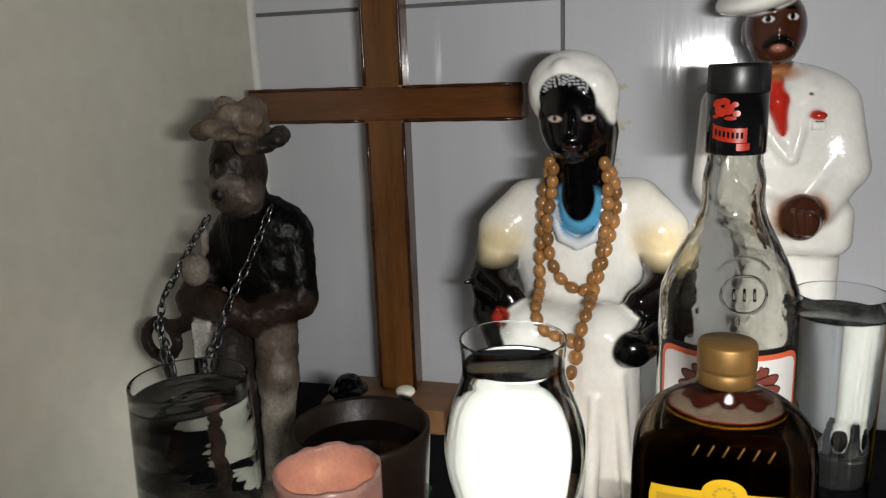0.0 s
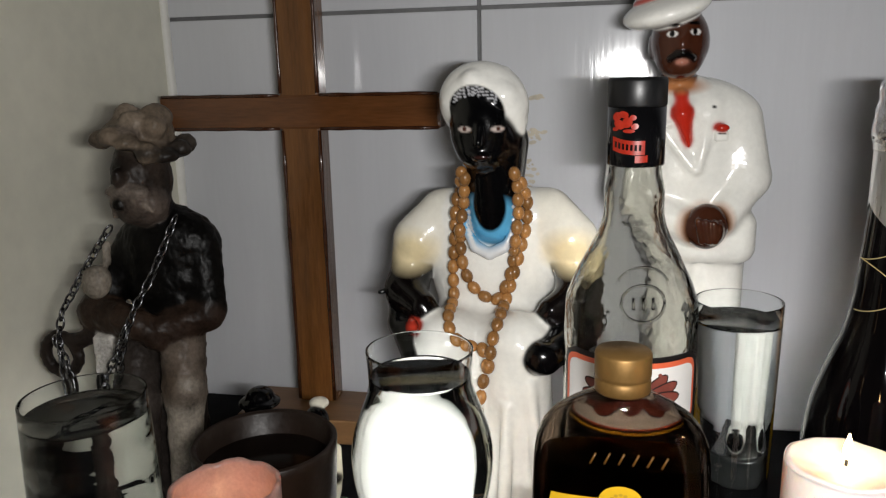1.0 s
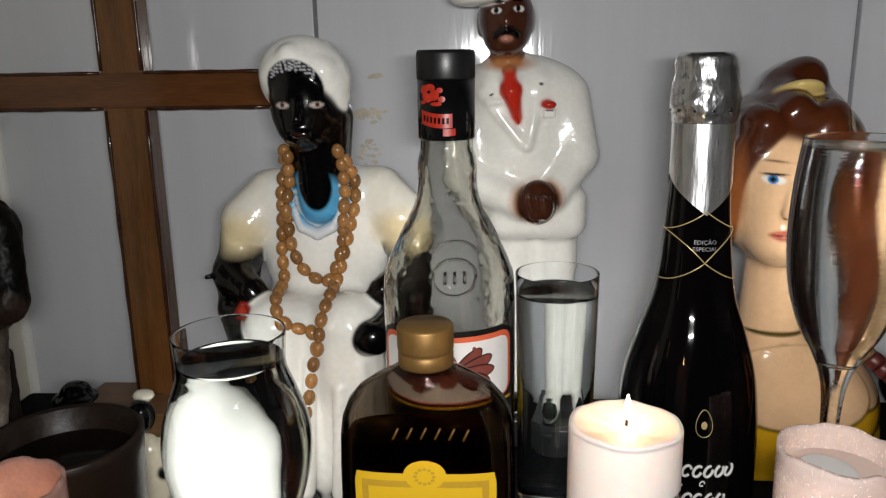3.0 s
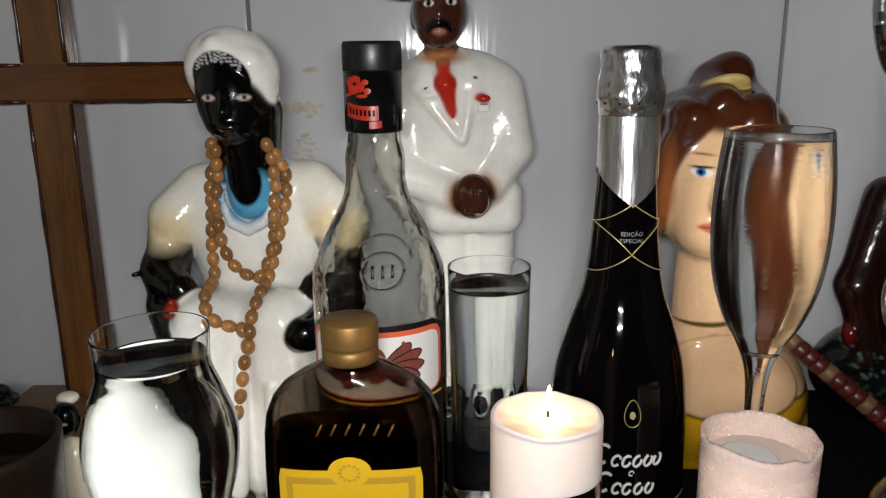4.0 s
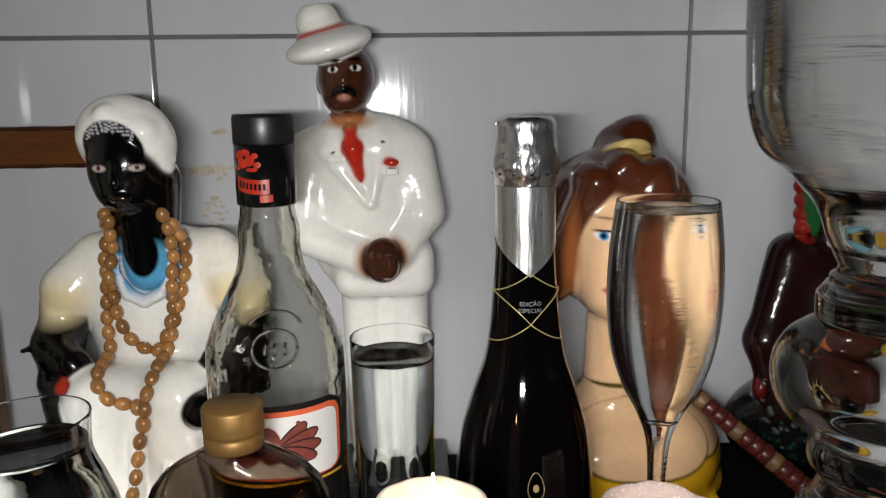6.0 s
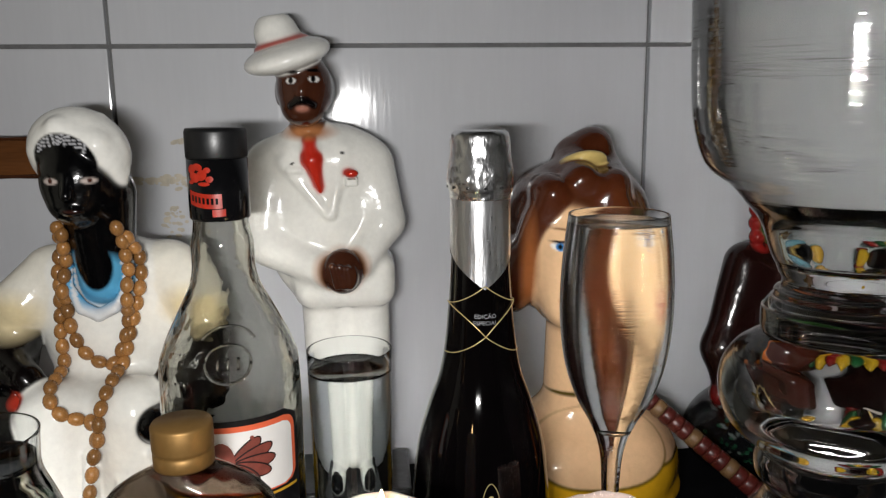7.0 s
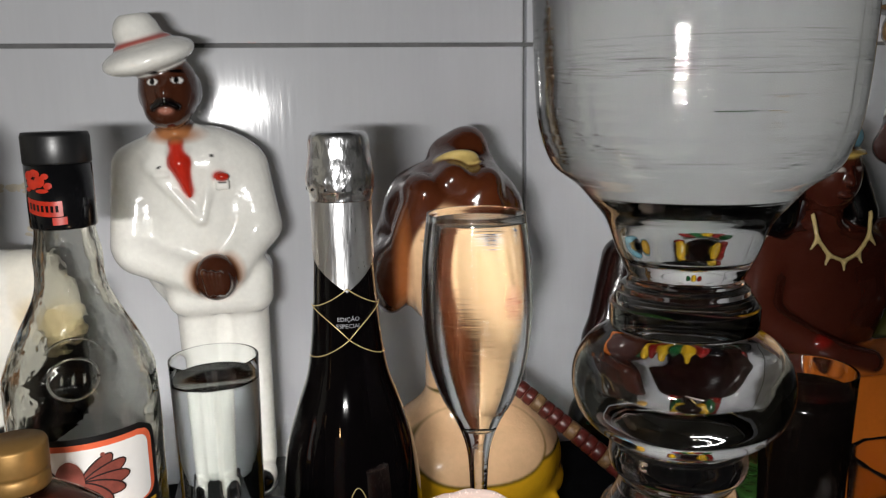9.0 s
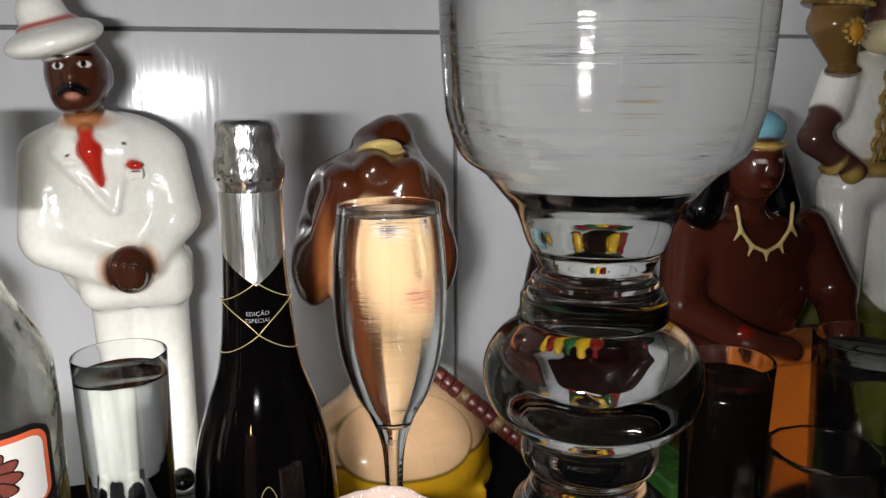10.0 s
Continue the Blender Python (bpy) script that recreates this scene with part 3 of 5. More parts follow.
def seated_woman_masses():
    dress, sleeve = (0.81, 0.80, 0.75), (0.80, 0.77, 0.68)
    palm = (0.003, 0.002, 0.002)
    return [
        # skirt, lap and feet
        ell((-0.022, 0.4990, 0.118), (0.052, 0.040, 0.030), dress, 0.01),
        cap((-0.047, 0.4670, 0.124), (-0.046, 0.4730, 0.025), 0.0225, 0.026, dress, 0.012),
        cap((0.000, 0.4650, 0.126), (0.000, 0.4710, 0.025), 0.0225, 0.026, dress, 0.012),
        ell((-0.022, 0.4950, 0.05), (0.043, 0.040, 0.05), dress, 0.012),
        ell((-0.048, 0.4850, 0.026), (0.052, 0.040, 0.044), dress, 0.012),
        cap((-0.052, 0.4700, 0.085), (-0.070, 0.4600, 0.022), 0.020, 0.026, dress, 0.012),
        cap((-0.024, 0.4520, 0.105), (-0.028, 0.4420, 0.02), 0.0035, 0.0055, dress, 0.005),
        cap((-0.004, 0.4440, 0.090), (-0.006, 0.4390, 0.02), 0.0030, 0.0050, dress, 0.005),
        cap((0.010, 0.4470, 0.105), (0.019, 0.4440, 0.02), 0.0030, 0.0050, dress, 0.005),
        ell((-0.034, 0.4470, 0.009), (0.012, 0.018, 0.010), BLACK, 0.002),
        ell((-0.002, 0.4450, 0.009), (0.012, 0.018, 0.010), BLACK, 0.002),
        # trunk and sleeves
        ell((-0.020, 0.5130, 0.170), (0.047, 0.032, 0.056), dress, 0.01),
        ell((-0.020, 0.5110, 0.205), (0.046, 0.026, 0.022), dress, 0.01),
        cap((-0.058, 0.5100, 0.206), (-0.073, 0.5030, 0.188), 0.0165, 0.0190, sleeve, 0.01),
        cap((0.018, 0.5080, 0.208), (0.033, 0.5010, 0.190), 0.0165, 0.0190, sleeve, 0.01),
        # arms
        cap((-0.078, 0.5020, 0.176), (-0.082, 0.4910, 0.132), 0.0155, 0.0125, BLACK, 0.003),
        cap((-0.082, 0.4890, 0.128), (-0.068, 0.4610, 0.116), 0.0120, 0.0100, BLACK, 0.004),
        cap((0.036, 0.4990, 0.178), (0.042, 0.4830, 0.136), 0.0155, 0.0125, BLACK, 0.003),
        cap((0.040, 0.4790, 0.132), (0.020, 0.4510, 0.124), 0.0120, 0.0110, BLACK, 0.004),
        ell((0.017, 0.447, 0.124), (0.0110, 0.009, 0.0105), BLACK, 0.004),
        cap((-0.083, 0.488, 0.156), (-0.066, 0.474, 0.148), 0.0120, 0.0100, palm, 0.010),
        cap((0.037, 0.482, 0.157), (0.022, 0.472, 0.149), 0.0105, 0.0085, palm, 0.010),
        cap((-0.088, 0.4830, 0.157), (-0.097, 0.4790, 0.155), 0.0018, 0.0016, BLACK, 0.002),
        # neck and head
        cap((-0.0165, 0.4825, 0.258), (-0.0170, 0.4900, 0.206), 0.0225, 0.0165, BLACK, 0.004),
        ell((-0.0225, 0.4700, 0.2665), (0.0205, 0.0190, 0.0255), BLACK, 0.004, (10, 0, -12)),
        ell((-0.0225, 0.4645, 0.2535), (0.0130, 0.0125, 0.0100), BLACK, 0.006),
        cap((-0.0215, 0.4515, 0.271), (-0.0220, 0.4490, 0.261), 0.0018, 0.0030, BLACK, 0.003),
        ell((-0.0205, 0.4520, 0.2520), (0.0058, 0.003, 0.0024), BLACK, 0.002),
        # head scarf
        ell((-0.0225, 0.4790, 0.2835), (0.0295, 0.0225, 0.0270), WHITE, 0.003, (20, 12, -8)),
        cap((-0.0425, 0.470, 0.2850), (-0.0280, 0.4625, 0.2980), 0.0040, 0.0045, WHITE, 0.005),
        cap((-0.0280, 0.4625, 0.2980), (-0.0080, 0.463, 0.2880), 0.0045, 0.0055, WHITE, 0.005),
        cap((-0.0080, 0.464, 0.2885), (0.0000, 0.473, 0.2680), 0.0062, 0.0040, WHITE, 0.006),
        cap((-0.0340, 0.474, 0.3010), (-0.0040, 0.4680, 0.2920), 0.0022, 0.0022, WHITE, 0.003),
        cap((-0.0260, 0.482, 0.3075), (0.0010, 0.4720, 0.2900), 0.0024, 0.0022, WHITE, 0.003),
        cap((-0.0080, 0.476, 0.3030), (0.0035, 0.4760, 0.2720), 0.0024, 0.0020, WHITE, 0.003),
        # collar
        *[cap(p, q, 0.0024 + 0.0016 * (i in (2, 3)), 0.0024 + 0.0016 * (i in (1, 2, 3)), (0.60, 0.64, 0.68), 0.001) for i, (p, q) in enumerate(zip(COLLAR, COLLAR[1:]))],
        # paint
        dab((-0.0195, 0.4830, 0.209), (0.0200, 0.034, 0.0185), BLUE, soft=0.3),
        dab((-0.0185, 0.483, 0.219), (0.0115, 0.034, 0.0190), BLACK, soft=0.12),
        *[dab((-0.0185 - 0.0158 * math.cos(math.pi * i / 30), 0.483, 0.217 - 0.0325 * math.sin(math.pi * i / 30) ** 0.8), (0.0017, 0.024, 0.0017 + 0.0016 * math.sin(math.pi * i / 30) ** 8), (0.68, 0.69, 0.70), soft=0.35) for i in range(31)],
        dab((-0.0250, 0.455, 0.2790), (0.0190, 0.020, 0.0165), BLACK, (0, 14, 0), soft=0.07),
        *[dab((-0.0385 + 0.0024 * i + 0.0007 * math.sin(i * 5.1 + r), 0.456, 0.2840 + 0.0020 * r + 0.0062 * math.sin(math.pi * (i + 1) / 13) + 0.0006 * math.sin(i * 3.3)), (0.0010, 0.012, 0.0007), (0.45, 0.45, 0.47), soft=0.6) for i in range(12) for r in range(3)],
        dab((-0.0308, 0.4540, 0.2690), (0.0044, 0.010, 0.0018), (0.50, 0.42, 0.38), soft=0.4),
        dab((-0.0100, 0.4505, 0.2690), (0.0044, 0.010, 0.0018), (0.50, 0.42, 0.38), soft=0.4),
        dab((-0.0308, 0.4520, 0.2692), (0.0014, 0.010, 0.0016), (0.05, 0.012, 0.006), soft=0.4),
        dab((-0.0100, 0.4490, 0.2692), (0.0014, 0.010, 0.0016), (0.05, 0.012, 0.006), soft=0.4),
        dab((-0.0205, 0.4495, 0.2520), (0.0046, 0.006, 0.0010), (0.025, 0.008, 0.006), soft=0.6),
        dab((-0.069, 0.4660, 0.136), (0.010, 0.012, 0.006), (0.45, 0.04, 0.02), soft=0.4),
        dab((-0.0760, 0.490, 0.183), (0.017, 0.030, 0.013), (0.74, 0.62, 0.38), soft=0.9),
        dab((0.0340, 0.488, 0.185), (0.017, 0.030, 0.013), (0.74, 0.62, 0.38), soft=0.9),
        dab((-0.050, 0.4610, 0.090), (0.012, 0.012, 0.012), (0.76, 0.62, 0.52), soft=0.9),
    ]


def woman_bust():
    skin, hair, dressy = (0.72, 0.46, 0.26), (0.062, 0.015, 0.005), (0.66, 0.36, 0.012)
    P = [
        ell((0.302, 0.535, 0.040), (0.073, 0.048, 0.060), skin, 0.01),
        ell((0.303, 0.538, 0.024), (0.075, 0.051, 0.034), dressy, 0.003),
        block((0.300, 0.540, 0.012), (0.062, 0.045, 0.012), dressy, 0.006),
        ell((0.276, 0.504, 0.050), (0.028, 0.022, 0.024), skin, 0.022),
        ell((0.326, 0.504, 0.050), (0.028, 0.022, 0.024), skin, 0.022),
        cap((0.292, 0.530, 0.080), (0.290, 0.522, 0.160), 0.023, 0.0205, skin, 0.014),
        # head
        ell((0.283, 0.512, 0.205), (0.0345, 0.043, 0.050), skin, 0.006),
        ell((0.279, 0.486, 0.178), (0.020, 0.018, 0.017), skin, 0.010),
        cap((0.2775, 0.4700, 0.214), (0.2750, 0.4675, 0.199), 0.0022, 0.0040, skin, 0.005),
        ell((0.2760, 0.4715, 0.1835), (0.0056, 0.0036, 0.0022), (0.48, 0.17, 0.11), 0.003),
        # hair
        ell((0.292, 0.532, 0.232), (0.050, 0.052, 0.040), hair, 0.005),
        ell((0.290, 0.545, 0.205), (0.054, 0.046, 0.050), hair, 0.006),
        cap((0.266, 0.494, 0.250), (0.2460, 0.505, 0.194), 0.012, 0.0125, hair, 0.008),
        cap((0.303, 0.492, 0.250), (0.3170, 0.492, 0.190), 0.012, 0.012, hair, 0.008),
        ell((0.2440, 0.518, 0.192), (0.0150, 0.025, 0.026), hair, 0.008),
        ell((0.3250, 0.510, 0.198), (0.0175, 0.028, 0.030), hair, 0.008),
        cap((0.317, 0.494, 0.190), (0.312, 0.500, 0.128), 0.0150, 0.0110, hair, 0.008),
        ell((0.300, 0.545, 0.270), (0.0215, 0.023, 0.0185), hair, 0.006),
        ell((0.306, 0.545, 0.280), (0.0125, 0.018, 0.0120), hair, 0.006),
        cap((0.262, 0.502, 0.253), (0.262, 0.540, 0.250), 0.010, 0.010, hair, 0.006),
        cap((0.285, 0.496, 0.259), (0.288, 0.540, 0.272), 0.011, 0.010, hair, 0.006),
        cap((0.308, 0.498, 0.256), (0.316, 0.540, 0.262), 0.010, 0.010, hair, 0.006),
        # band in the hair, necklaces
        ell((0.292, 0.515, 0.2695), (0.0150, 0.018, 0.0052), (0.62, 0.46, 0.16), 0.003, (-24, 0, 0)),
        dab((0.292, 0.506, 0.107), (0.030, 0.03, 0.0018), (0.09, 0.065, 0.012), soft=0.5),
        dab((0.270, 0.490, 0.086), (0.030, 0.03, 0.0034), (0.12, 0.095, 0.022), (0, -28, 0), soft=0.4),
        dab((0.318, 0.490, 0.086), (0.030, 0.03, 0.0034), (0.12, 0.095, 0.022), (0, 28, 0), soft=0.4),
        dab((0.300, 0.500, -0.160), (0.4, 0.4, 0.2215), (0.16, 0.10, 0.01), soft=0.006),
        dab((0.300, 0.500, -0.160), (0.4, 0.4, 0.2190), dressy, soft=0.006),
        dab((0.302, 0.465, 0.0740), (0.056, 0.075, 0.0300), (0.16, 0.10, 0.01), soft=0.05),
        dab((0.302, 0.465, 0.0750), (0.0545, 0.075, 0.0285), skin, soft=0.05),
        # sprayed shading along the hair line
        dab((0.2490, 0.482, 0.200), (0.0050, 0.03, 0.038), (0.28, 0.09, 0.025), soft=1.0),
        # eyes and brows
        dab((0.2660, 0.472, 0.2188), (0.0072, 0.012, 0.0028), (0.80, 0.76, 0.72), (0, 6, 0), soft=0.25),
        dab((0.2895, 0.472, 0.2188), (0.0072, 0.012, 0.0028), (0.80, 0.76, 0.72), (0, -6, 0), soft=0.25),
        dab((0.2665, 0.472, 0.2188), (0.0030, 0.012, 0.0028), (0.03, 0.20, 0.48), soft=0.3),
        dab((0.2890, 0.472, 0.2188), (0.0030, 0.012, 0.0028), (0.03, 0.20, 0.48), soft=0.3),
        dab((0.2665, 0.472, 0.2188), (0.0016, 0.012, 0.0016), BLACK, soft=0.4),
        dab((0.2890, 0.472, 0.2188), (0.0016, 0.012, 0.0016), BLACK, soft=0.4),
        dab((0.2660, 0.472, 0.2218), (0.0084, 0.012, 0.0010), (0.02, 0.008, 0.005), soft=0.5),
        dab((0.2895, 0.472, 0.2218), (0.0084, 0.012, 0.0010), (0.02, 0.008, 0.005), soft=0.5),
        dab((0.2750, 0.468, 0.1845), (0.0098, 0.014, 0.0030), (0.52, 0.13, 0.08), soft=0.35),
        dab((0.2750, 0.468, 0.1845), (0.0090, 0.014, 0.0006), (0.12, 0.03, 0.02), soft=0.5),
        dab((0.2725, 0.464, 0.1955), (0.0010, 0.006, 0.0008), (0.20, 0.07, 0.03), soft=0.5),
        dab((0.2775, 0.464, 0.1955), (0.0010, 0.006, 0.0008), (0.20, 0.07, 0.03), soft=0.5),
        dab((0.2650, 0.472, 0.2300), (0.0100, 0.012, 0.0009), (0.12, 0.04, 0.015), (0, 5, 0), soft=0.8),
        dab((0.2905, 0.472, 0.2300), (0.0100, 0.012, 0.0009), (0.12, 0.04, 0.015), (0, -5, 0), soft=0.8),
    ]
    return figure("woman_bust", (0.30, 0.53, 0), P, GLOSSY_PAINT, "glossy painted plaster bust with brown hair and yellow bodice", h=0.0011, category="bust")


def seated_dark_figure():
    skin, orange = (0.048, 0.0105, 0.006), (0.55, 0.14, 0.015)
    P = [
        ell((0.582, 0.525, 0.150), (0.060, 0.036, 0.060), skin, 0.01),
        ell((0.582, 0.520, 0.190), (0.060, 0.032, 0.026), skin, 0.01),
        ell((0.585, 0.530, 0.060), (0.070, 0.050, 0.060), skin, 0.012),
        block((0.600, 0.488, 0.055), (0.040, 0.022, 0.056), orange, 0.003, 0.006),
        block((0.600, 0.486, 0.113), (0.043, 0.025, 0.006), (0.45, 0.12, 0.02), 0.002, 0.004),
        cap((0.530, 0.520, 0.196), (0.518, 0.505, 0.150), 0.0185, 0.0165, skin, 0.008),
        cap((0.518, 0.503, 0.146), (0.560, 0.475, 0.122), 0.0155, 0.0125, skin, 0.006),
        cap((0.560, 0.474, 0.122), (0.588, 0.466, 0.118), 0.0125, 0.0085, skin, 0.004),
        cap((0.636, 0.520, 0.196), (0.656, 0.505, 0.150), 0.0185, 0.0165, skin, 0.008),
        cap((0.656, 0.503, 0.146), (0.640, 0.475, 0.122), 0.0155, 0.0125, skin, 0.006),
        cap((0.577, 0.518, 0.205), (0.573, 0.508, 0.235), 0.016, 0.0145, skin, 0.006),
        ell((0.572, 0.504, 0.252), (0.0215, 0.024, 0.030), skin, 0.004),
        cap((0.571, 0.481, 0.256), (0.5705, 0.478, 0.248), 0.0022, 0.0036, skin, 0.003),
        ell((0.571, 0.482, 0.2385), (0.006, 0.004, 0.0026), skin, 0.002),
        # hair, head band, feathers
        cap((0.547, 0.515, 0.258), (0.535, 0.510, 0.220), 0.0135, 0.0150, BLACK, 0.004),
        cap((0.596, 0.515, 0.258), (0.607, 0.510, 0.220), 0.0110, 0.0125, BLACK, 0.004),
        ell((0.572, 0.516, 0.262), (0.028, 0.026, 0.026), BLACK, 0.004),
        ell((0.573, 0.512, 0.279), (0.0255, 0.026, 0.0155), (0.16, 0.36, 0.46), 0.002),
        ell((0.572, 0.503, 0.2700), (0.0242, 0.0235, 0.0028), GOLD, 0.001, (8, 0, 0)),
        cap((0.535, 0.528, 0.262), (0.524, 0.530, 0.236), 0.008, 0.006, (0.45, 0.26, 0.03), 0.002),
        cap((0.540, 0.532, 0.268), (0.530, 0.534, 0.246), 0.007, 0.006, (0.15, 0.34, 0.42), 0.002),
        ell((0.552, 0.474, 0.132), (0.008, 0.007, 0.006), (0.16, 0.008, 0.005), 0.001),
        block((0.585, 0.530, 0.008), (0.085, 0.055, 0.008), (0.03, 0.10, 0.02), 0.003),
        dab((0.5635, 0.482, 0.2570), (0.0036, 0.010, 0.0013), (0.40, 0.36, 0.33), soft=0.5),
        dab((0.5800, 0.482, 0.2575), (0.0036, 0.010, 0.0013), (0.40, 0.36, 0.33), soft=0.5),
    ]
    pts = [(0.550, 0.489, 0.224), (0.552, 0.485, 0.207), (0.561, 0.483, 0.195), (0.573, 0.482, 0.190), (0.585, 0.483, 0.195), (0.595, 0.485, 0.207), (0.598, 0.489, 0.224)]
    for a, b in zip(pts, pts[1:]):
        P.append(cap(a, b, 0.0017, 0.0017, (0.50, 0.38, 0.16), 0.001))
    for (x, y, z) in pts[1:-1]:
        P.append(cap((x, y, z), (x + (x - 0.574) * 0.25, y - 0.001, z - 0.0070), 0.0020, 0.0010, (0.52, 0.40, 0.18), 0.001))
    return figure("seated_statue", (0.585, 0.525, 0), P, GLOSSY_PAINT, "dark brown seated plaster statue with toothed gold necklace", h=0.0015)


def feathered_figure():
    skin = (0.011, 0.0032, 0.0026)
    P = [
        ell((0.478, 0.585, 0.130), (0.050, 0.034, 0.070), skin, 0.012),
        cap((0.447, 0.583, 0.180), (0.4255, 0.572, 0.114), 0.0180, 0.0152, skin, 0.010),
        cap((0.4255, 0.572, 0.114), (0.434, 0.560, 0.060), 0.0150, 0.0122, skin, 0.010),
        cap((0.512, 0.583, 0.178), (0.520, 0.572, 0.120), 0.0175, 0.0150, skin, 0.008),
        ell((0.478, 0.582, 0.040), (0.076, 0.046, 0.046), (0.004, 0.004, 0.005), 0.010),
        cap((0.478, 0.582, 0.19), (0.478, 0.578, 0.22), 0.016, 0.015, skin, 0.006),
        ell((0.478, 0.575, 0.238), (0.0215, 0.024, 0.028), skin, 0.004),
        ell((0.478, 0.590, 0.250), (0.028, 0.028, 0.030), BLACK, 0.004),
        ell((0.4175, 0.563, 0.078), (0.0045, 0.008, 0.008), (0.10, 0.006, 0.005), 0.004),
    ]
    rg = random.Random(3)
    P += [dab((rg.uniform(0.402, 0.470), 0.545 + rg.uniform(-0.006, 0.006), rg.uniform(0.020, 0.070)), (0.0013, 0.03, 0.0013), rg.choice([(0.010, 0.05, 0.025), (0.10, 0.12, 0.11), (0.008, 0.03, 0.015)]), soft=0.6) for _ in range(110)]
    cols = [(0.19, 0.010, 0.008), (0.50, 0.31, 0.014), (0.010, 0.08, 0.022)]
    for side in (-1, 1):
        for i in range(8):
            z = 0.268 - 0.0108 * i
            P.append(ell((0.478 + side * (0.0305 - 0.0006 * i), 0.576 + 0.001 * (i % 2), z), (0.0068, 0.007, 0.0066), cols[0], 0.001))
        P.append(ell((0.478 + side * 0.0235, 0.571, 0.228), (0.0072, 0.006, 0.032), cols[2], 0.001, (0, side * 8, 0)))
        for i in range(4):
            P.append(ell((0.478 + side * (0.0225 - 0.0030 * i), 0.5665, 0.258 - 0.0125 * i), (0.0062, 0.005, 0.0105), cols[1], 0.0015, (0, side * 14, 0)))
    for i in range(9):
        P.append(ell((0.462 + 0.0108 * i, 0.5375 + 0.0006 * (i - 4) ** 2, 0.072 + 0.003 * (i % 2)), (0.0062, 0.006, 0.024), cols[(0, 1, 2, 1)[i % 4]], 0.001, (12, 0, 0)))
    P.append(cap((0.458, 0.548, 0.196), (0.474, 0.544, 0.184), 0.0028, 0.0020, (0.66, 0.62, 0.55), 0.001))
    P.append(cap((0.466, 0.552, 0.208), (0.470, 0.547, 0.192), 0.0016, 0.0016, (0.50, 0.36, 0.14), 0.001))
    for i in range(2, 7):
        a = math.radians(100 + 20 * i - 90)
        P.append(ell((0.478 - 0.042 * math.cos(a), 0.588, 0.262 + 0.040 * math.sin(a)), (0.0085, 0.006, 0.015), cols[i % 3], 0.001, (0, math.degrees(a) - 90, 0)))
    return figure("feathered_statue", (0.478, 0.583, 0), P, GLOSSY_PAINT, "dark plaster statue with red, yellow and green feathers", h=0.0016)


def white_gold_figure():
    skin, brass, moss = (0.085, 0.034, 0.028), (0.13, 0.070, 0.020), (0.10, 0.10, 0.015)
    P = [
        ell((0.738, 0.578, 0.290), (0.044, 0.028, 0.050), WHITE, 0.01),
        ell((0.742, 0.578, 0.225), (0.040, 0.028, 0.024), WHITE, 0.008),
        ell((0.740, 0.574, 0.238), (0.042, 0.030, 0.009), GOLD, 0.001),
        cap((0.724, 0.578, 0.215), (0.716, 0.566, 0.125), 0.0225, 0.0185, WHITE, 0.008),
        cap((0.760, 0.578, 0.215), (0.772, 0.566, 0.125), 0.0225, 0.0185, WHITE, 0.008),
        cap((0.742, 0.590, 0.20), (0.742, 0.590, 0.10), 0.020, 0.016, moss, 0.006),
        ell((0.742, 0.585, 0.050), (0.060, 0.044, 0.075), moss, 0.006),
        cap((0.703, 0.574, 0.302), (0.672, 0.560, 0.268), 0.0135, 0.0125, skin, 0.006),
        cap((0.672, 0.559, 0.264), (0.708, 0.550, 0.238), 0.0120, 0.0095, skin, 0.006),
        cap((0.702, 0.572, 0.314), (0.694, 0.570, 0.292), 0.0165, 0.0165, WHITE, 0.006),
        ell((0.704, 0.549, 0.237), (0.0095, 0.009, 0.0100), GOLD, 0.001),
        # brass vessel
        ell((0.6945, 0.560, 0.3225), (0.0145, 0.0140, 0.0055), brass, 0.002),
        cap((0.6940, 0.560, 0.328), (0.6830, 0.560, 0.360), 0.0105, 0.0225, brass, 0.002),
        ell((0.6805, 0.560, 0.3745), (0.0275, 0.0255, 0.0045), brass, 0.002, (0, 8, 0)),
        cap((0.690, 0.562, 0.378), (0.693, 0.562, 0.418), 0.0115, 0.010, brass, 0.003),
        ell((0.6845, 0.5375, 0.352), (0.0062, 0.004, 0.0075), (0.50, 0.24, 0.02), 0.001),
        *[ell((0.7285 + 0.006 * q + 0.002 * math.sin(i * 1.3 + q), 0.5435 + 0.0004 * i, 0.352 - 0.0040 * i), (0.0023, 0.0026, 0.0026), (0.34, 0.22, 0.06), 0.0008) for q in range(3) for i in range(27)],
        ell((0.690, 0.5535, 0.246), (0.0040, 0.0110, 0.0125), GOLD, 0.001, (0, 30, 0)),
        *[ell((0.664 + 0.0052 * i, 0.5345 + 0.0006 * (i - 4) ** 2, 0.3765 - 0.0004 * i), (0.0024, 0.0024, 0.0024), GOLD, 0.001) for i in range(8)],
        *[ell((0.6845 + 0.0095 * math.cos(a), 0.5385, 0.352 + 0.0095 * math.sin(a)), (0.0016, 0.0025, 0.0016), GOLD, 0.001) for a in np.arange(0, 6.2, 0.52)],
        ell((0.742, 0.570, 0.372), (0.022, 0.024, 0.030), skin, 0.004),
        ell((0.735, 0.560, 0.350), (0.020, 0.020, 0.014), (0.62, 0.55, 0.34), 0.003),
    ]
    return figure("warrior_statue", (0.74, 0.578, 0), P, GLOSSY_PAINT, "plaster statue in white clothes with gold belt and vessel", h=0.0016)


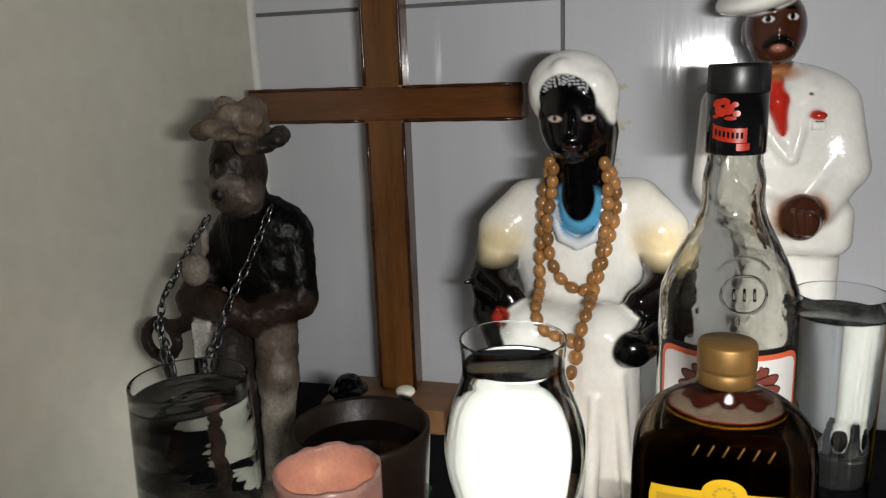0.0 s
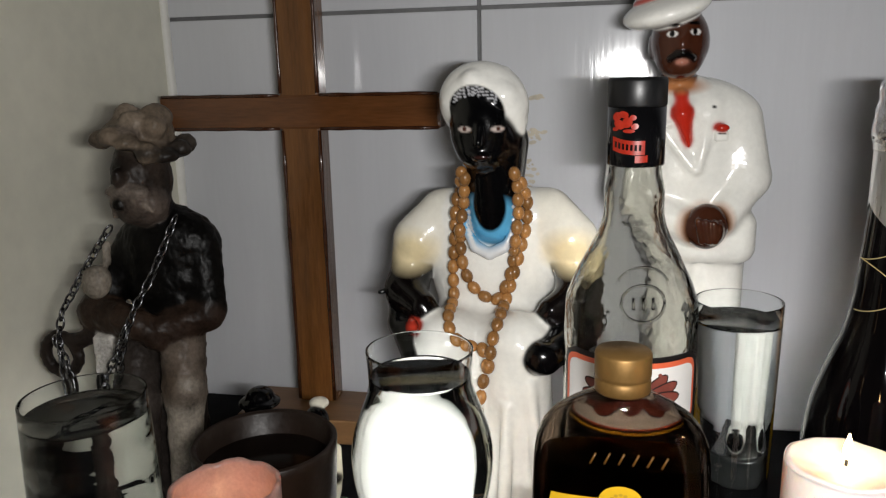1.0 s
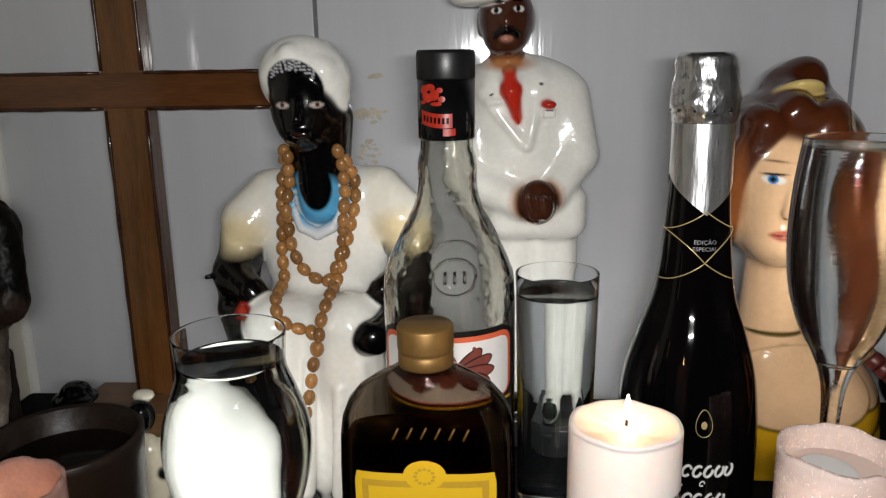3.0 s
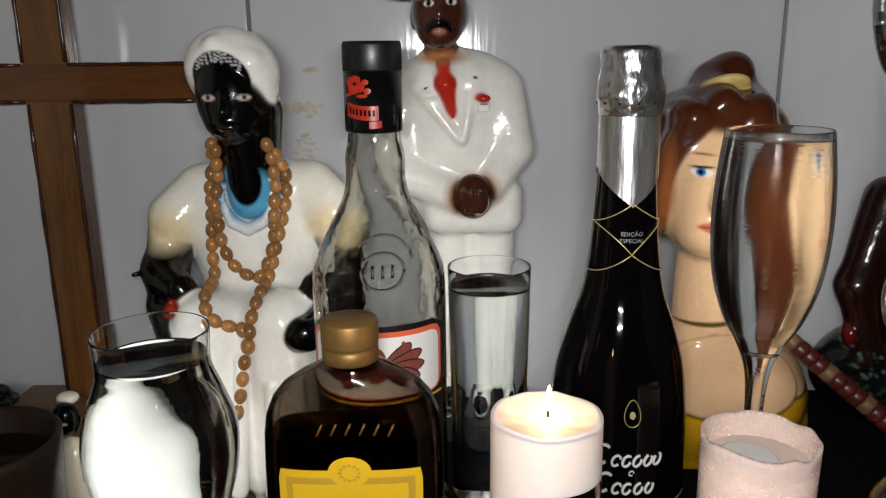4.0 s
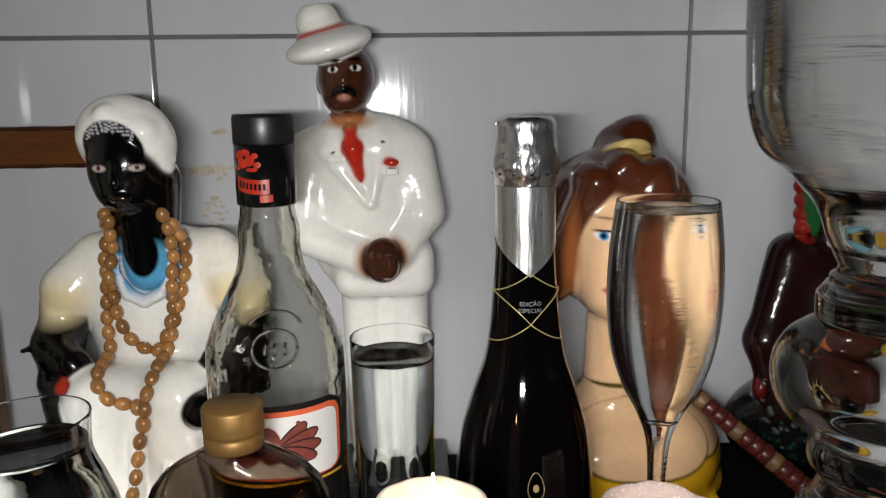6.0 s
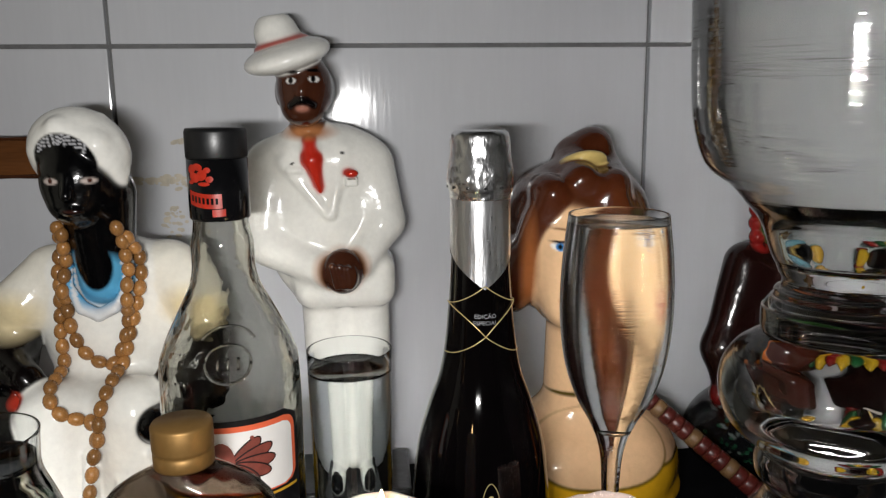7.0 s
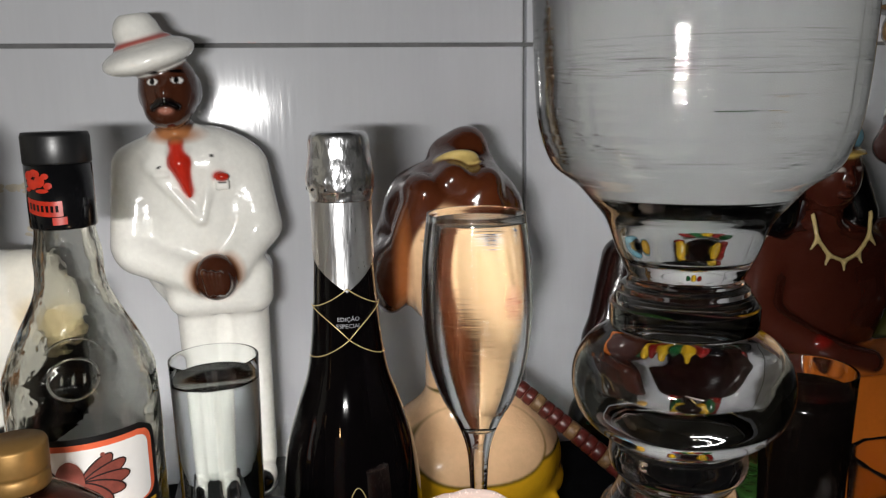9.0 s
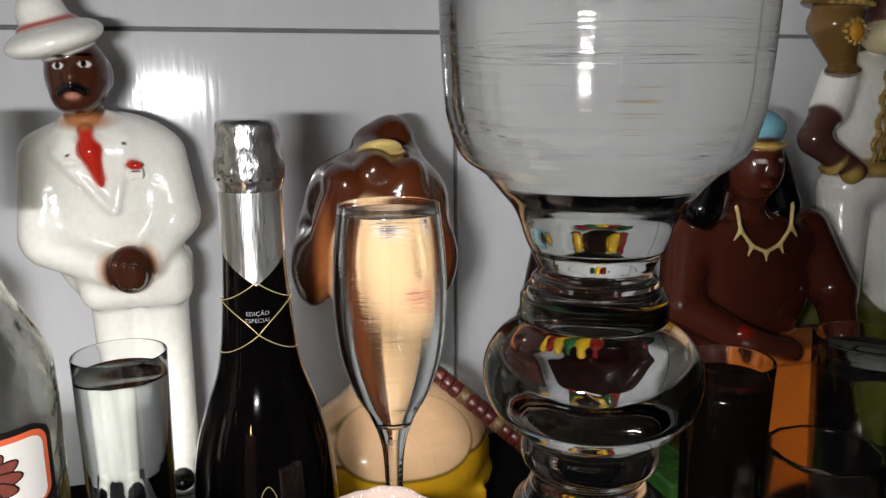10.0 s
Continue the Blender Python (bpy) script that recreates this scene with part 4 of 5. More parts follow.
def clay_figure():
    dark, grey, ash, hat = (0.002, 0.0017, 0.0015), (0.085, 0.066, 0.052), (0.19, 0.165, 0.135), (0.115, 0.088, 0.064)
    beard = (0.060, 0.046, 0.038)
    P = [
        ell((-0.216, 0.418, 0.178), (0.034, 0.028, 0.046), dark, 0.01),
        ell((-0.216, 0.416, 0.205), (0.036, 0.024, 0.020), dark, 0.008),
        cap((-0.190, 0.416, 0.199), (-0.185, 0.408, 0.165), 0.0130, 0.0122, dark, 0.006),
        cap((-0.185, 0.405, 0.160), (-0.215, 0.385, 0.150), 0.0118, 0.0100, (0.022, 0.013, 0.009), 0.005),
        cap((-0.246, 0.414, 0.198), (-0.262, 0.400, 0.166), 0.0125, 0.0115, dark, 0.006),
        cap((-0.268, 0.396, 0.160), (-0.225, 0.380, 0.157), 0.0130, 0.0100, (0.026, 0.016, 0.011), 0.006),
        ell((-0.252, 0.378, 0.184), (0.0100, 0.009, 0.0115), ash, 0.003, (0, 30, 0)),
        cap((-0.248, 0.388, 0.205), (-0.247, 0.385, 0.195), 0.003, 0.003, ash, 0.003),
        # legs and seat
        cap((-0.204, 0.400, 0.140), (-0.199, 0.388, 0.112), 0.0165, 0.0145, grey, 0.006),
        cap((-0.199, 0.388, 0.115), (-0.203, 0.384, 0.045), 0.0138, 0.0105, ash, 0.006),
        cap((-0.240, 0.398, 0.130), (-0.232, 0.380, 0.105), 0.0165, 0.0145, (0.025, 0.02, 0.017), 0.006),
        cap((-0.232, 0.380, 0.105), (-0.234, 0.380, 0.040), 0.0145, 0.0110, (0.035, 0.028, 0.024), 0.006),
        ell((-0.204, 0.376, 0.036), (0.0125, 0.020, 0.009), grey, 0.004),
        ell((-0.234, 0.374, 0.036), (0.0125, 0.020, 0.009), dark, 0.004),
        block((-0.233, 0.425, 0.068), (0.016, 0.030, 0.050), (0.02, 0.016, 0.014), 0.005, 0.006),
        block((-0.225, 0.405, 0.014), (0.062, 0.052, 0.015), (0.025, 0.02, 0.017), 0.004, 0.006),
        block((-0.253, 0.384, 0.135), (0.008, 0.007, 0.014), (0.42, 0.40, 0.37), 0.002, 0.002),
        cap((-0.262, 0.386, 0.142), (-0.264, 0.386, 0.100), 0.0035, 0.0035, dark, 0.003),
        # head, beard and hat
        cap((-0.218, 0.414, 0.214), (-0.220, 0.408, 0.226), 0.013, 0.013, dark, 0.004),
        ell((-0.223, 0.402, 0.246), (0.0195, 0.022, 0.026), (0.026, 0.019, 0.015), 0.004),
        ell((-0.222, 0.394, 0.231), (0.0205, 0.0155, 0.0140), beard, 0.004),
        ell((-0.224, 0.381, 0.239), (0.0150, 0.006, 0.0040), (0.11, 0.09, 0.075), 0.004),
        ell((-0.228, 0.379, 0.2315), (0.0042, 0.004, 0.0032), (0.006, 0.005, 0.004), 0.002),
        ell((-0.225, 0.377, 0.248), (0.0045, 0.006, 0.006), (0.04, 0.03, 0.024), 0.003),
        # soft hat: wavy rolled brim and a lumpy crown
        ell((-0.217, 0.400, 0.2655), (0.0250, 0.027, 0.0050), hat, 0.005, (-6, 12, 0)),
        *[ell((-0.217 + 0.0265 * math.cos(a), 0.399 + 0.0270 * math.sin(a), 0.2670 - 0.0055 * math.cos(a) + 0.0030 * math.sin(3 * a + 0.6)), (0.0078, 0.0078, 0.0052 + 0.0014 * math.sin(5 * a)),
              hat if math.cos(a) < 0.75 else (0.04, 0.032, 0.026), 0.0035) for a in [2 * math.pi * q / 13 for q in range(13)]],
        ell((-0.219, 0.404, 0.273), (0.0190, 0.021, 0.0115), hat, 0.005),
        ell((-0.207, 0.400, 0.2815), (0.0100, 0.012, 0.0080), hat, 0.0045),
        ell((-0.203, 0.390, 0.2765), (0.0075, 0.008, 0.0070), hat, 0.0045),
        ell((-0.217, 0.387, 0.2790), (0.0085, 0.008, 0.0068), (0.15, 0.118, 0.088), 0.0045),
        ell((-0.231, 0.391, 0.2745), (0.0080, 0.009, 0.0060), hat, 0.0045),
        ell((-0.222, 0.380, 0.2725), (0.0110, 0.007, 0.0045), (0.12, 0.095, 0.076), 0.0045),
        *[cap((-0.2335 + 0.0040 * q, 0.3800 - 0.0008 * (q % 2), 0.2365 - 0.0008 * q), (-0.2350 + 0.0046 * q, 0.3830, 0.2235 + 0.0006 * q), 0.0018, 0.0014, beard if q % 2 else (0.12, 0.098, 0.08), 0.0015) for q in range(7)],
        dab((-0.255, 0.390, 0.270), (0.010, 0.03, 0.009), (0.02, 0.016, 0.013), soft=0.8),
        dab((-0.186, 0.385, 0.258), (0.012, 0.03, 0.008), (0.015, 0.012, 0.010), soft=0.8),
        dab((-0.214, 0.365, 0.2625), (0.030, 0.02, 0.0032), (0.03, 0.024, 0.019), soft=0.8),
        dab((-0.230, 0.375, 0.252), (0.012, 0.02, 0.008), (0.008, 0.006, 0.005), soft=0.9),
        dab((-0.204, 0.385, 0.120), (0.010, 0.03, 0.012), (0.05, 0.036, 0.026), soft=0.9),
        ell((-0.228, 0.400, 0.282), (0.0080, 0.010, 0.0080), (0.15, 0.118, 0.088), 0.004),
    ]
    for i in range(14):
        a0, a1 = 2 * math.pi * i / 14, 2 * math.pi * (i + 1) / 14
        P.append(cap((-0.293 + 0.0135 * math.cos(a0), 0.386, 0.133 + 0.0125 * math.sin(a0)),
                     (-0.293 + 0.0135 * math.cos(a1), 0.386, 0.133 + 0.0125 * math.sin(a1)), 0.0036, 0.0036, (0.015, 0.011, 0.009), 0.002))
    P.append(cap((-0.281, 0.386, 0.142), (-0.255, 0.392, 0.150), 0.0055, 0.0055, (0.015, 0.011, 0.009), 0.003))
    P.append(cap((-0.291, 0.388, 0.120), (-0.290, 0.392, 0.020), 0.0045, 0.0045, (0.015, 0.011, 0.009), 0.003))
    ob = figure("clay_statue", (-0.211, 0.405, 0), P, CLAY_PAINT, "dark fired clay statue of a seated bearded figure in a hat", h=0.0014, grain=0.0010)
    ob.scale = (0.88, 0.85, 1.0)
    return ob


def small_figurine(name, x, y, height, head, robe, hat, label, brim):
    z = height
    P = [
        ell((x, y, z * 0.32), (0.0145, 0.012, z * 0.34), robe, 0.004),
        cap((x - 0.011, y, z * 0.58), (x - 0.013, y - 0.004, z * 0.36), 0.0045, 0.004, robe, 0.003),
        cap((x + 0.011, y, z * 0.58), (x + 0.013, y - 0.004, z * 0.36), 0.0045, 0.004, robe, 0.003),
        ell((x, y - 0.003, z - 0.0155), (0.0088, 0.0088, 0.0115), head, 0.003),
        ell((x, y + (0.001 if brim else 0.0035), z - (0.0075 if brim else 0.0040)), (0.0095 if brim else 0.0070, 0.0095 if brim else 0.0062, 0.0075 if brim else 0.0040), hat, 0.001),
        ell((x + 0.013, y - 0.006, z * 0.38), (0.004, 0.004, 0.004), head, 0.002),
        block((x, y, 0.004), (0.015, 0.013, 0.004), (0.02, 0.05, 0.02), 0.002),
        dab((x - 0.003, y - 0.010, z * 0.82), (0.0017, 0.004, 0.0008), (0.6, 0.55, 0.5), soft=0.6),
        dab((x + 0.003, y - 0.010, z * 0.82), (0.0017, 0.004, 0.0008), (0.6, 0.55, 0.5), soft=0.6),
    ]
    if brim:
        P.append(ell((x, y, z - 0.0105), (0.0138, 0.0138, 0.0042), hat, 0.002))
        P.append(ell((x, y - 0.004, z - 0.029), (0.0085, 0.008, 0.003), (0.55, 0.53, 0.50), 0.001))
    return figure(name, (x, y, 0), P, GLOSSY_PAINT, label, h=0.0009, category="figurine")


man_in_suit()
WOMAN = seated_woman_masses()
figure("seated_woman_statue", (-0.02, 0.49, 0), WOMAN, GLOSSY_PAINT, "seated black plaster statue in white dress and head scarf", h=0.0010)
woman_bust()
seated_dark_figure()
feathered_figure()
white_gold_figure()
clay_figure()
small_figurine("hatted_figurine", -0.169, 0.428, 0.101, BLACK, (0.02, 0.018, 0.018), BLACK, "small black figurine with a round hat", True)
small_figurine("white_figurine", -0.135, 0.445, 0.087, BLACK, (0.55, 0.50, 0.38), (0.62, 0.58, 0.48), "small dark figurine in cream dress and scarf", False)


# ---- wooden cross ----
cross = thing("wooden_cross", "brown varnished wooden cross on a pale block", "cross", (-0.189, 0.592, 0))
part("upright", box((-0.0165, -0.011, 0.022), (0.0165, 0.011, 0.42), 0.0022), WOOD, cross, smooth=False)
part("arm", box((-0.124, -0.0118, 0.2605), (0.117, 0.0106, 0.2885), 0.0022), WOOD_ARM, cross, smooth=False)
for x in (-0.0158, 0.0158):
    for z0, z1 in ((0.024, 0.2595), (0.2895, 0.418)):
        part("edge_strip", tube([(x, -0.0103, z0 + (z1 - z0) * k / 8) for k in range(9)], lambda u: 0.0017 + 0.0004 * math.sin(23 * u + 9 * x), 8), WOOD_EDGE, cross, "darker varnished edge")
for z in (0.2611, 0.2879):
    for x0, x1 in ((-0.1225, -0.0175), (0.0175, 0.1155)):
        part("edge_strip", tube([(x0 + (x1 - x0) * k / 6, -0.0112, z) for k in range(7)], lambda u: 0.0015 + 0.0003 * math.sin(19 * u + 40 * z), 8), WOOD_EDGE, cross, "darker varnished edge")
part("base", box((-0.060, -0.046, 0.0), (0.052, 0.016, 0.022), 0.002), PALE_WOOD, cross, "pale plain wooden block", smooth=False)


# ---- bead necklace ----
def rest_y(masses, x, z, gap):
    ys = np.arange(0.36, 0.54, 0.0006)
    d = body_dist(masses, np.stack([np.full_like(ys, x), ys, np.full_like(ys, z)], -1))
    hit = np.nonzero(d < gap)[0]
    return float(ys[hit[0]]) if len(hit) else 0.480


necklace = thing("bead_necklace", "long necklace of tan oval wooden beads round the neck", "necklace")
bm = bmesh.new()
bmesh.ops.create_uvsphere(bm, u_segments=10, v_segments=7, radius=1.0, matrix=Matrix.Diagonal((0.0041, 0.0041, 0.0052, 1)))
bead_mesh = link("bead", bm, BEAD, necklace).data
bpy.data.objects.remove(bpy.data.objects["bead"])
STRANDS = [
    [(-0.0365, 0.240), (-0.042, 0.222), (-0.044, 0.200), (-0.0455, 0.172), (-0.045, 0.150), (-0.042, 0.141), (-0.034, 0.132), (-0.026, 0.129)],
    [(-0.034, 0.236), (-0.037, 0.215), (-0.040, 0.190), (-0.038, 0.175), (-0.033, 0.163), (-0.026, 0.156), (-0.016, 0.152), (-0.011, 0.157), (-0.006, 0.170), (-0.002, 0.190), (0.000, 0.212), (0.000, 0.232), (-0.002, 0.243)],
    [(-0.016, 0.118), (-0.013, 0.138), (-0.007, 0.158), (-0.001, 0.180), (0.005, 0.205), (0.005, 0.222), (0.001, 0.238)],
    [(-0.020, 0.128), (-0.017, 0.118), (-0.020, 0.106), (-0.022, 0.092), (-0.024, 0.080), (-0.028, 0.066)],
]
for s_i, strand in enumerate(STRANDS):
    pts = [(x, 0.0, z) for x, z in strand]
    cord = [(p.x, rest_y(WOMAN, p.x, p.z, 0.0038), p.z) for p, d in along(pts, 0.003)]
    for p, d in along(cord, 0.0097 if s_i < 3 else 0.0110):
        ob = new("bead", bead_mesh)
        ob.parent = necklace
        ob.matrix_basis = Matrix.Translation(p) @ d.to_track_quat("Z", "Y").to_matrix().to_4x4()
    part("cord", tube(cord, 0.0006, 6), WHITE_INK, necklace)


# ---- steel chain on the clay figure ----
chain = thing("steel_chain", "thin steel chain hung over the clay figure", "chain")
bm = bmesh.new()
ring = []
for i in range(14):
    a = 2 * math.pi * i / 14
    c = Vector((0.0021 * math.cos(a), 0, 0.0040 * math.sin(a)))
    nrm = Vector((math.cos(a), 0, math.sin(a)))
    ring.append([bm.verts.new(c + 0.0007 * (math.cos(b) * nrm + math.sin(b) * Vector((0, 1, 0)))) for b in (0, 1.2566, 2.5133, 3.7699, 5.0265)])
for i in range(14):
    for k in range(5):
        bm.faces.new((ring[i][k], ring[(i + 1) % 14][k], ring[(i + 1) % 14][(k + 1) % 5], ring[i][(k + 1) % 5]))
link_mesh = link("chain_link", bm, CHAIN, chain).data
bpy.data.objects.remove(bpy.data.objects["chain_link"])
CHAINS = [
    [(-0.195, 0.388, 0.221), (-0.201, 0.383, 0.205), (-0.209, 0.380, 0.188), (-0.216, 0.372, 0.172), (-0.221, 0.368, 0.158), (-0.226, 0.366, 0.140), (-0.230, 0.366, 0.118)],
    [(-0.221, 0.368, 0.160), (-0.227, 0.364, 0.145), (-0.236, 0.364, 0.128), (-0.236, 0.364, 0.110)],
    [(-0.241, 0.390, 0.214), (-0.249, 0.387, 0.202), (-0.256, 0.382, 0.189), (-0.262, 0.378, 0.177), (-0.269, 0.376, 0.166), (-0.271, 0.373, 0.152), (-0.269, 0.370, 0.136), (-0.266, 0.368, 0.115)],
    [(-0.272, 0.372, 0.148), (-0.264, 0.368, 0.135), (-0.260, 0.366, 0.118)],
]
for pts in CHAINS:
    for i, (p, d) in enumerate(along(pts, 0.0059)):
        ob = new("chain_link", link_mesh)
        ob.parent = chain
        ob.matrix_basis = Matrix.Translation(p) @ d.to_track_quat("Z", "Y").to_matrix().to_4x4() @ pose(0, 0, 0, 0, 0, 45 + 90 * (i % 2)) @ Matrix.Scale(1.05, 4)


# ---- bottles ----
def clear_one(ob):
    """Clear glass and liquids let the light pass."""
    ob.visible_shadow = False
    return ob


def liquor_bottle():
    b = thing("liquor_bottle", "clear liquor bottle with black cap and moth label", "bottle", (0.070, 0.403, 0))
    outer = smooth_profile([(0.030, 0.0), (0.0355, 0.003), (0.0365, 0.02), (0.0365, 0.10), (0.0362, 0.170), (0.0335, 0.186), (0.0265, 0.202), (0.0185, 0.218), (0.0160, 0.228), (0.0158, 0.240), (0.0140, 0.250), (0.0135, 0.262), (0.0135, 0.290)], 5)
    inner = [(max(0.002, r - 0.0028), z) for r, z in outer[::-1] if z > 0.008] + [(0.02, 0.008)]
    bm = vessel(outer, inner, 72)
    bm.verts.ensure_lookup_table()
    # the blown inside is uneven
    for v in bm.verts[len(outer) * 72:]:
        f = 1 + 0.014 * noise.noise(v.co * 55) + 0.006 * noise.noise(v.co * 150)
        v.co.x *= f
        v.co.y *= f
    clear_one(part("glass_body", bm, GLASS_WAVY, b))
    part("cap", lathe([(0.0146, 0.2535), (0.0151, 0.2545), (0.0151, 0.284)] , 48), BLACK_GLOSS, b, "glossy black sleeve")
    bm = lathe([(0.0149, 0.2842), (0.0153, 0.2850), (0.0153, 0.2970), (0.0146, 0.2990)], 200)
    for i, v in enumerate(bm.verts):
        if i % 2 == 0 and 0.2845 < v.co.z < 0.298:
            v.co.x *= 0.989
            v.co.y *= 0.989
    part("cap_top", bm, BLACK_PLASTIC, b, "ribbed black plastic screw cap")
    cyl = on_cylinder(0.0151, 0.0003)
    for u, v, ru, rv, turn in ((-0.0070, 0.2795, 0.0030, 0.0022, 20), (-0.0030, 0.2805, 0.0028, 0.0018, -10), (-0.0055, 0.2755, 0.0034, 0.0024, -25), (-0.0010, 0.2765, 0.0030, 0.0026, 40),
                               (0.0020, 0.2790, 0.0018, 0.0014, 0), (0.0030, 0.2745, 0.0020, 0.0016, 15), (-0.0080, 0.2730, 0.0020, 0.0010, 0), (0.0000, 0.2722, 0.0032, 0.0010, 0)):
        part("print", blot(u - 0.0045, v, ru, rv, turn, on_cylinder(0.0151, 0.0002 + 0.00004 * (u + 0.01) * 100), 14, 2), RED_PRINT, b, "red printed emblem")
    arc = lambda u: 0.9 * u * u / 0.012 * 0.15
    ribbon = lambda off: (lambda u, v: on_cylinder(0.0151, off)(u, v + arc(u)))
    part("print", sheet(lambda v: (-0.0140, 0.0040), 0.2600, 0.2672, ribbon(0.0003), 4, 14), RED_PRINT, b, "red printed ribbon")
    part("print", sheet(lambda v: (-0.0010, 0.0055), 0.2560, 0.2596, ribbon(0.0003), 3, 6), RED_PRINT, b)
    for k in range(7):
        part("ribbon_bar", sheet(lambda v: (-0.0123 + 0.0022 * k, -0.0111 + 0.0022 * k), 0.2622, 0.2652, ribbon(0.0006), 2, 2), BLACK_GLOSS, b)
    for k, (m, z0, z1, u) in enumerate(((BLACK_PLASTIC, 0.035, 0.1580, 0.0440), (LABEL_ORANGE, 0.1175, 0.1550, 0.0412), (LABEL_WHITE, 0.1185, 0.1522, 0.0385))):
        part("label", sheet(rounded(-u, u, z0, z1, 0.010 - 0.002 * k), z0, z1, on_cylinder(0.0366, 0.0004 + 0.0003 * k), 30, 40), m, b)
    for side in (-1, 1):
        for j, (ang, ln) in enumerate(((44, 0.0112), (24, 0.0124), (4, 0.0122), (-16, 0.0112), (-38, 0.0094))):
            a = radians(ang)
            cu, cv = side * (0.0035 + ln * math.cos(a)), 0.1345 + ln * 0.80 * math.sin(a)
            part("moth_wing", blot(cu, cv, ln * 0.96, 0.0042, side * ang, on_cylinder(0.0366, 0.0012 + 0.0002 * j)), WING_LINE, b, "dark outline of the wing")
            part("moth_wing", blot(cu, cv, ln * 0.90, 0.0034, side * ang, on_cylinder(0.0366, 0.0013 + 0.0002 * j)), LABEL_BROWN, b)
    part("moth_body", sheet(oval(0, 0.1370, 0.0066, 0.0110), 0.1261, 0.1479, on_cylinder(0.0366, 0.0026)), LABEL_BROWN, b)
    part("moth_mark", blot(0.0150, 0.1485, 0.0011, 0.0011, 0, on_cylinder(0.0366, 0.0014), 12, 1), LABEL_BROWN, b)
    part("label_band", sheet(lambda v: (-0.0412, 0.0412), 0.1150, 0.1165, on_cylinder(0.0366, 0.0013), 2, 30), LABEL_GOLD, b, "thin gold line under the picture")
    # embossed ring on the shoulder
    shoulder = lambda v: float(np.interp(v, [z for r, z in outer], [r for r, z in outer]))
    f = on_cylinder(shoulder, 0.0002)
    clear_one(part("embossed_ring", tube([f(0.0050 + 0.0112 * math.cos(a), 0.186 + 0.0090 * math.sin(a)) for a in np.linspace(0, 2 * math.pi, 40)], 0.0008, 6), GLASS, b))
    for j in range(3):
        clear_one(part("embossed_bar", tube([f(0.000 + 0.0050 * j, 0.1830), f(0.000 + 0.0050 * j, 0.1890)], 0.0008, 6), GLASS, b))
    clear_one(part("embossed_ring", tube([f(0.0050 + 0.0150 * math.cos(a), 0.190 + 0.0135 * math.sin(a)) for a in np.linspace(0.5, 2.6, 24)], 0.0007, 6), GLASS, b))
    return b


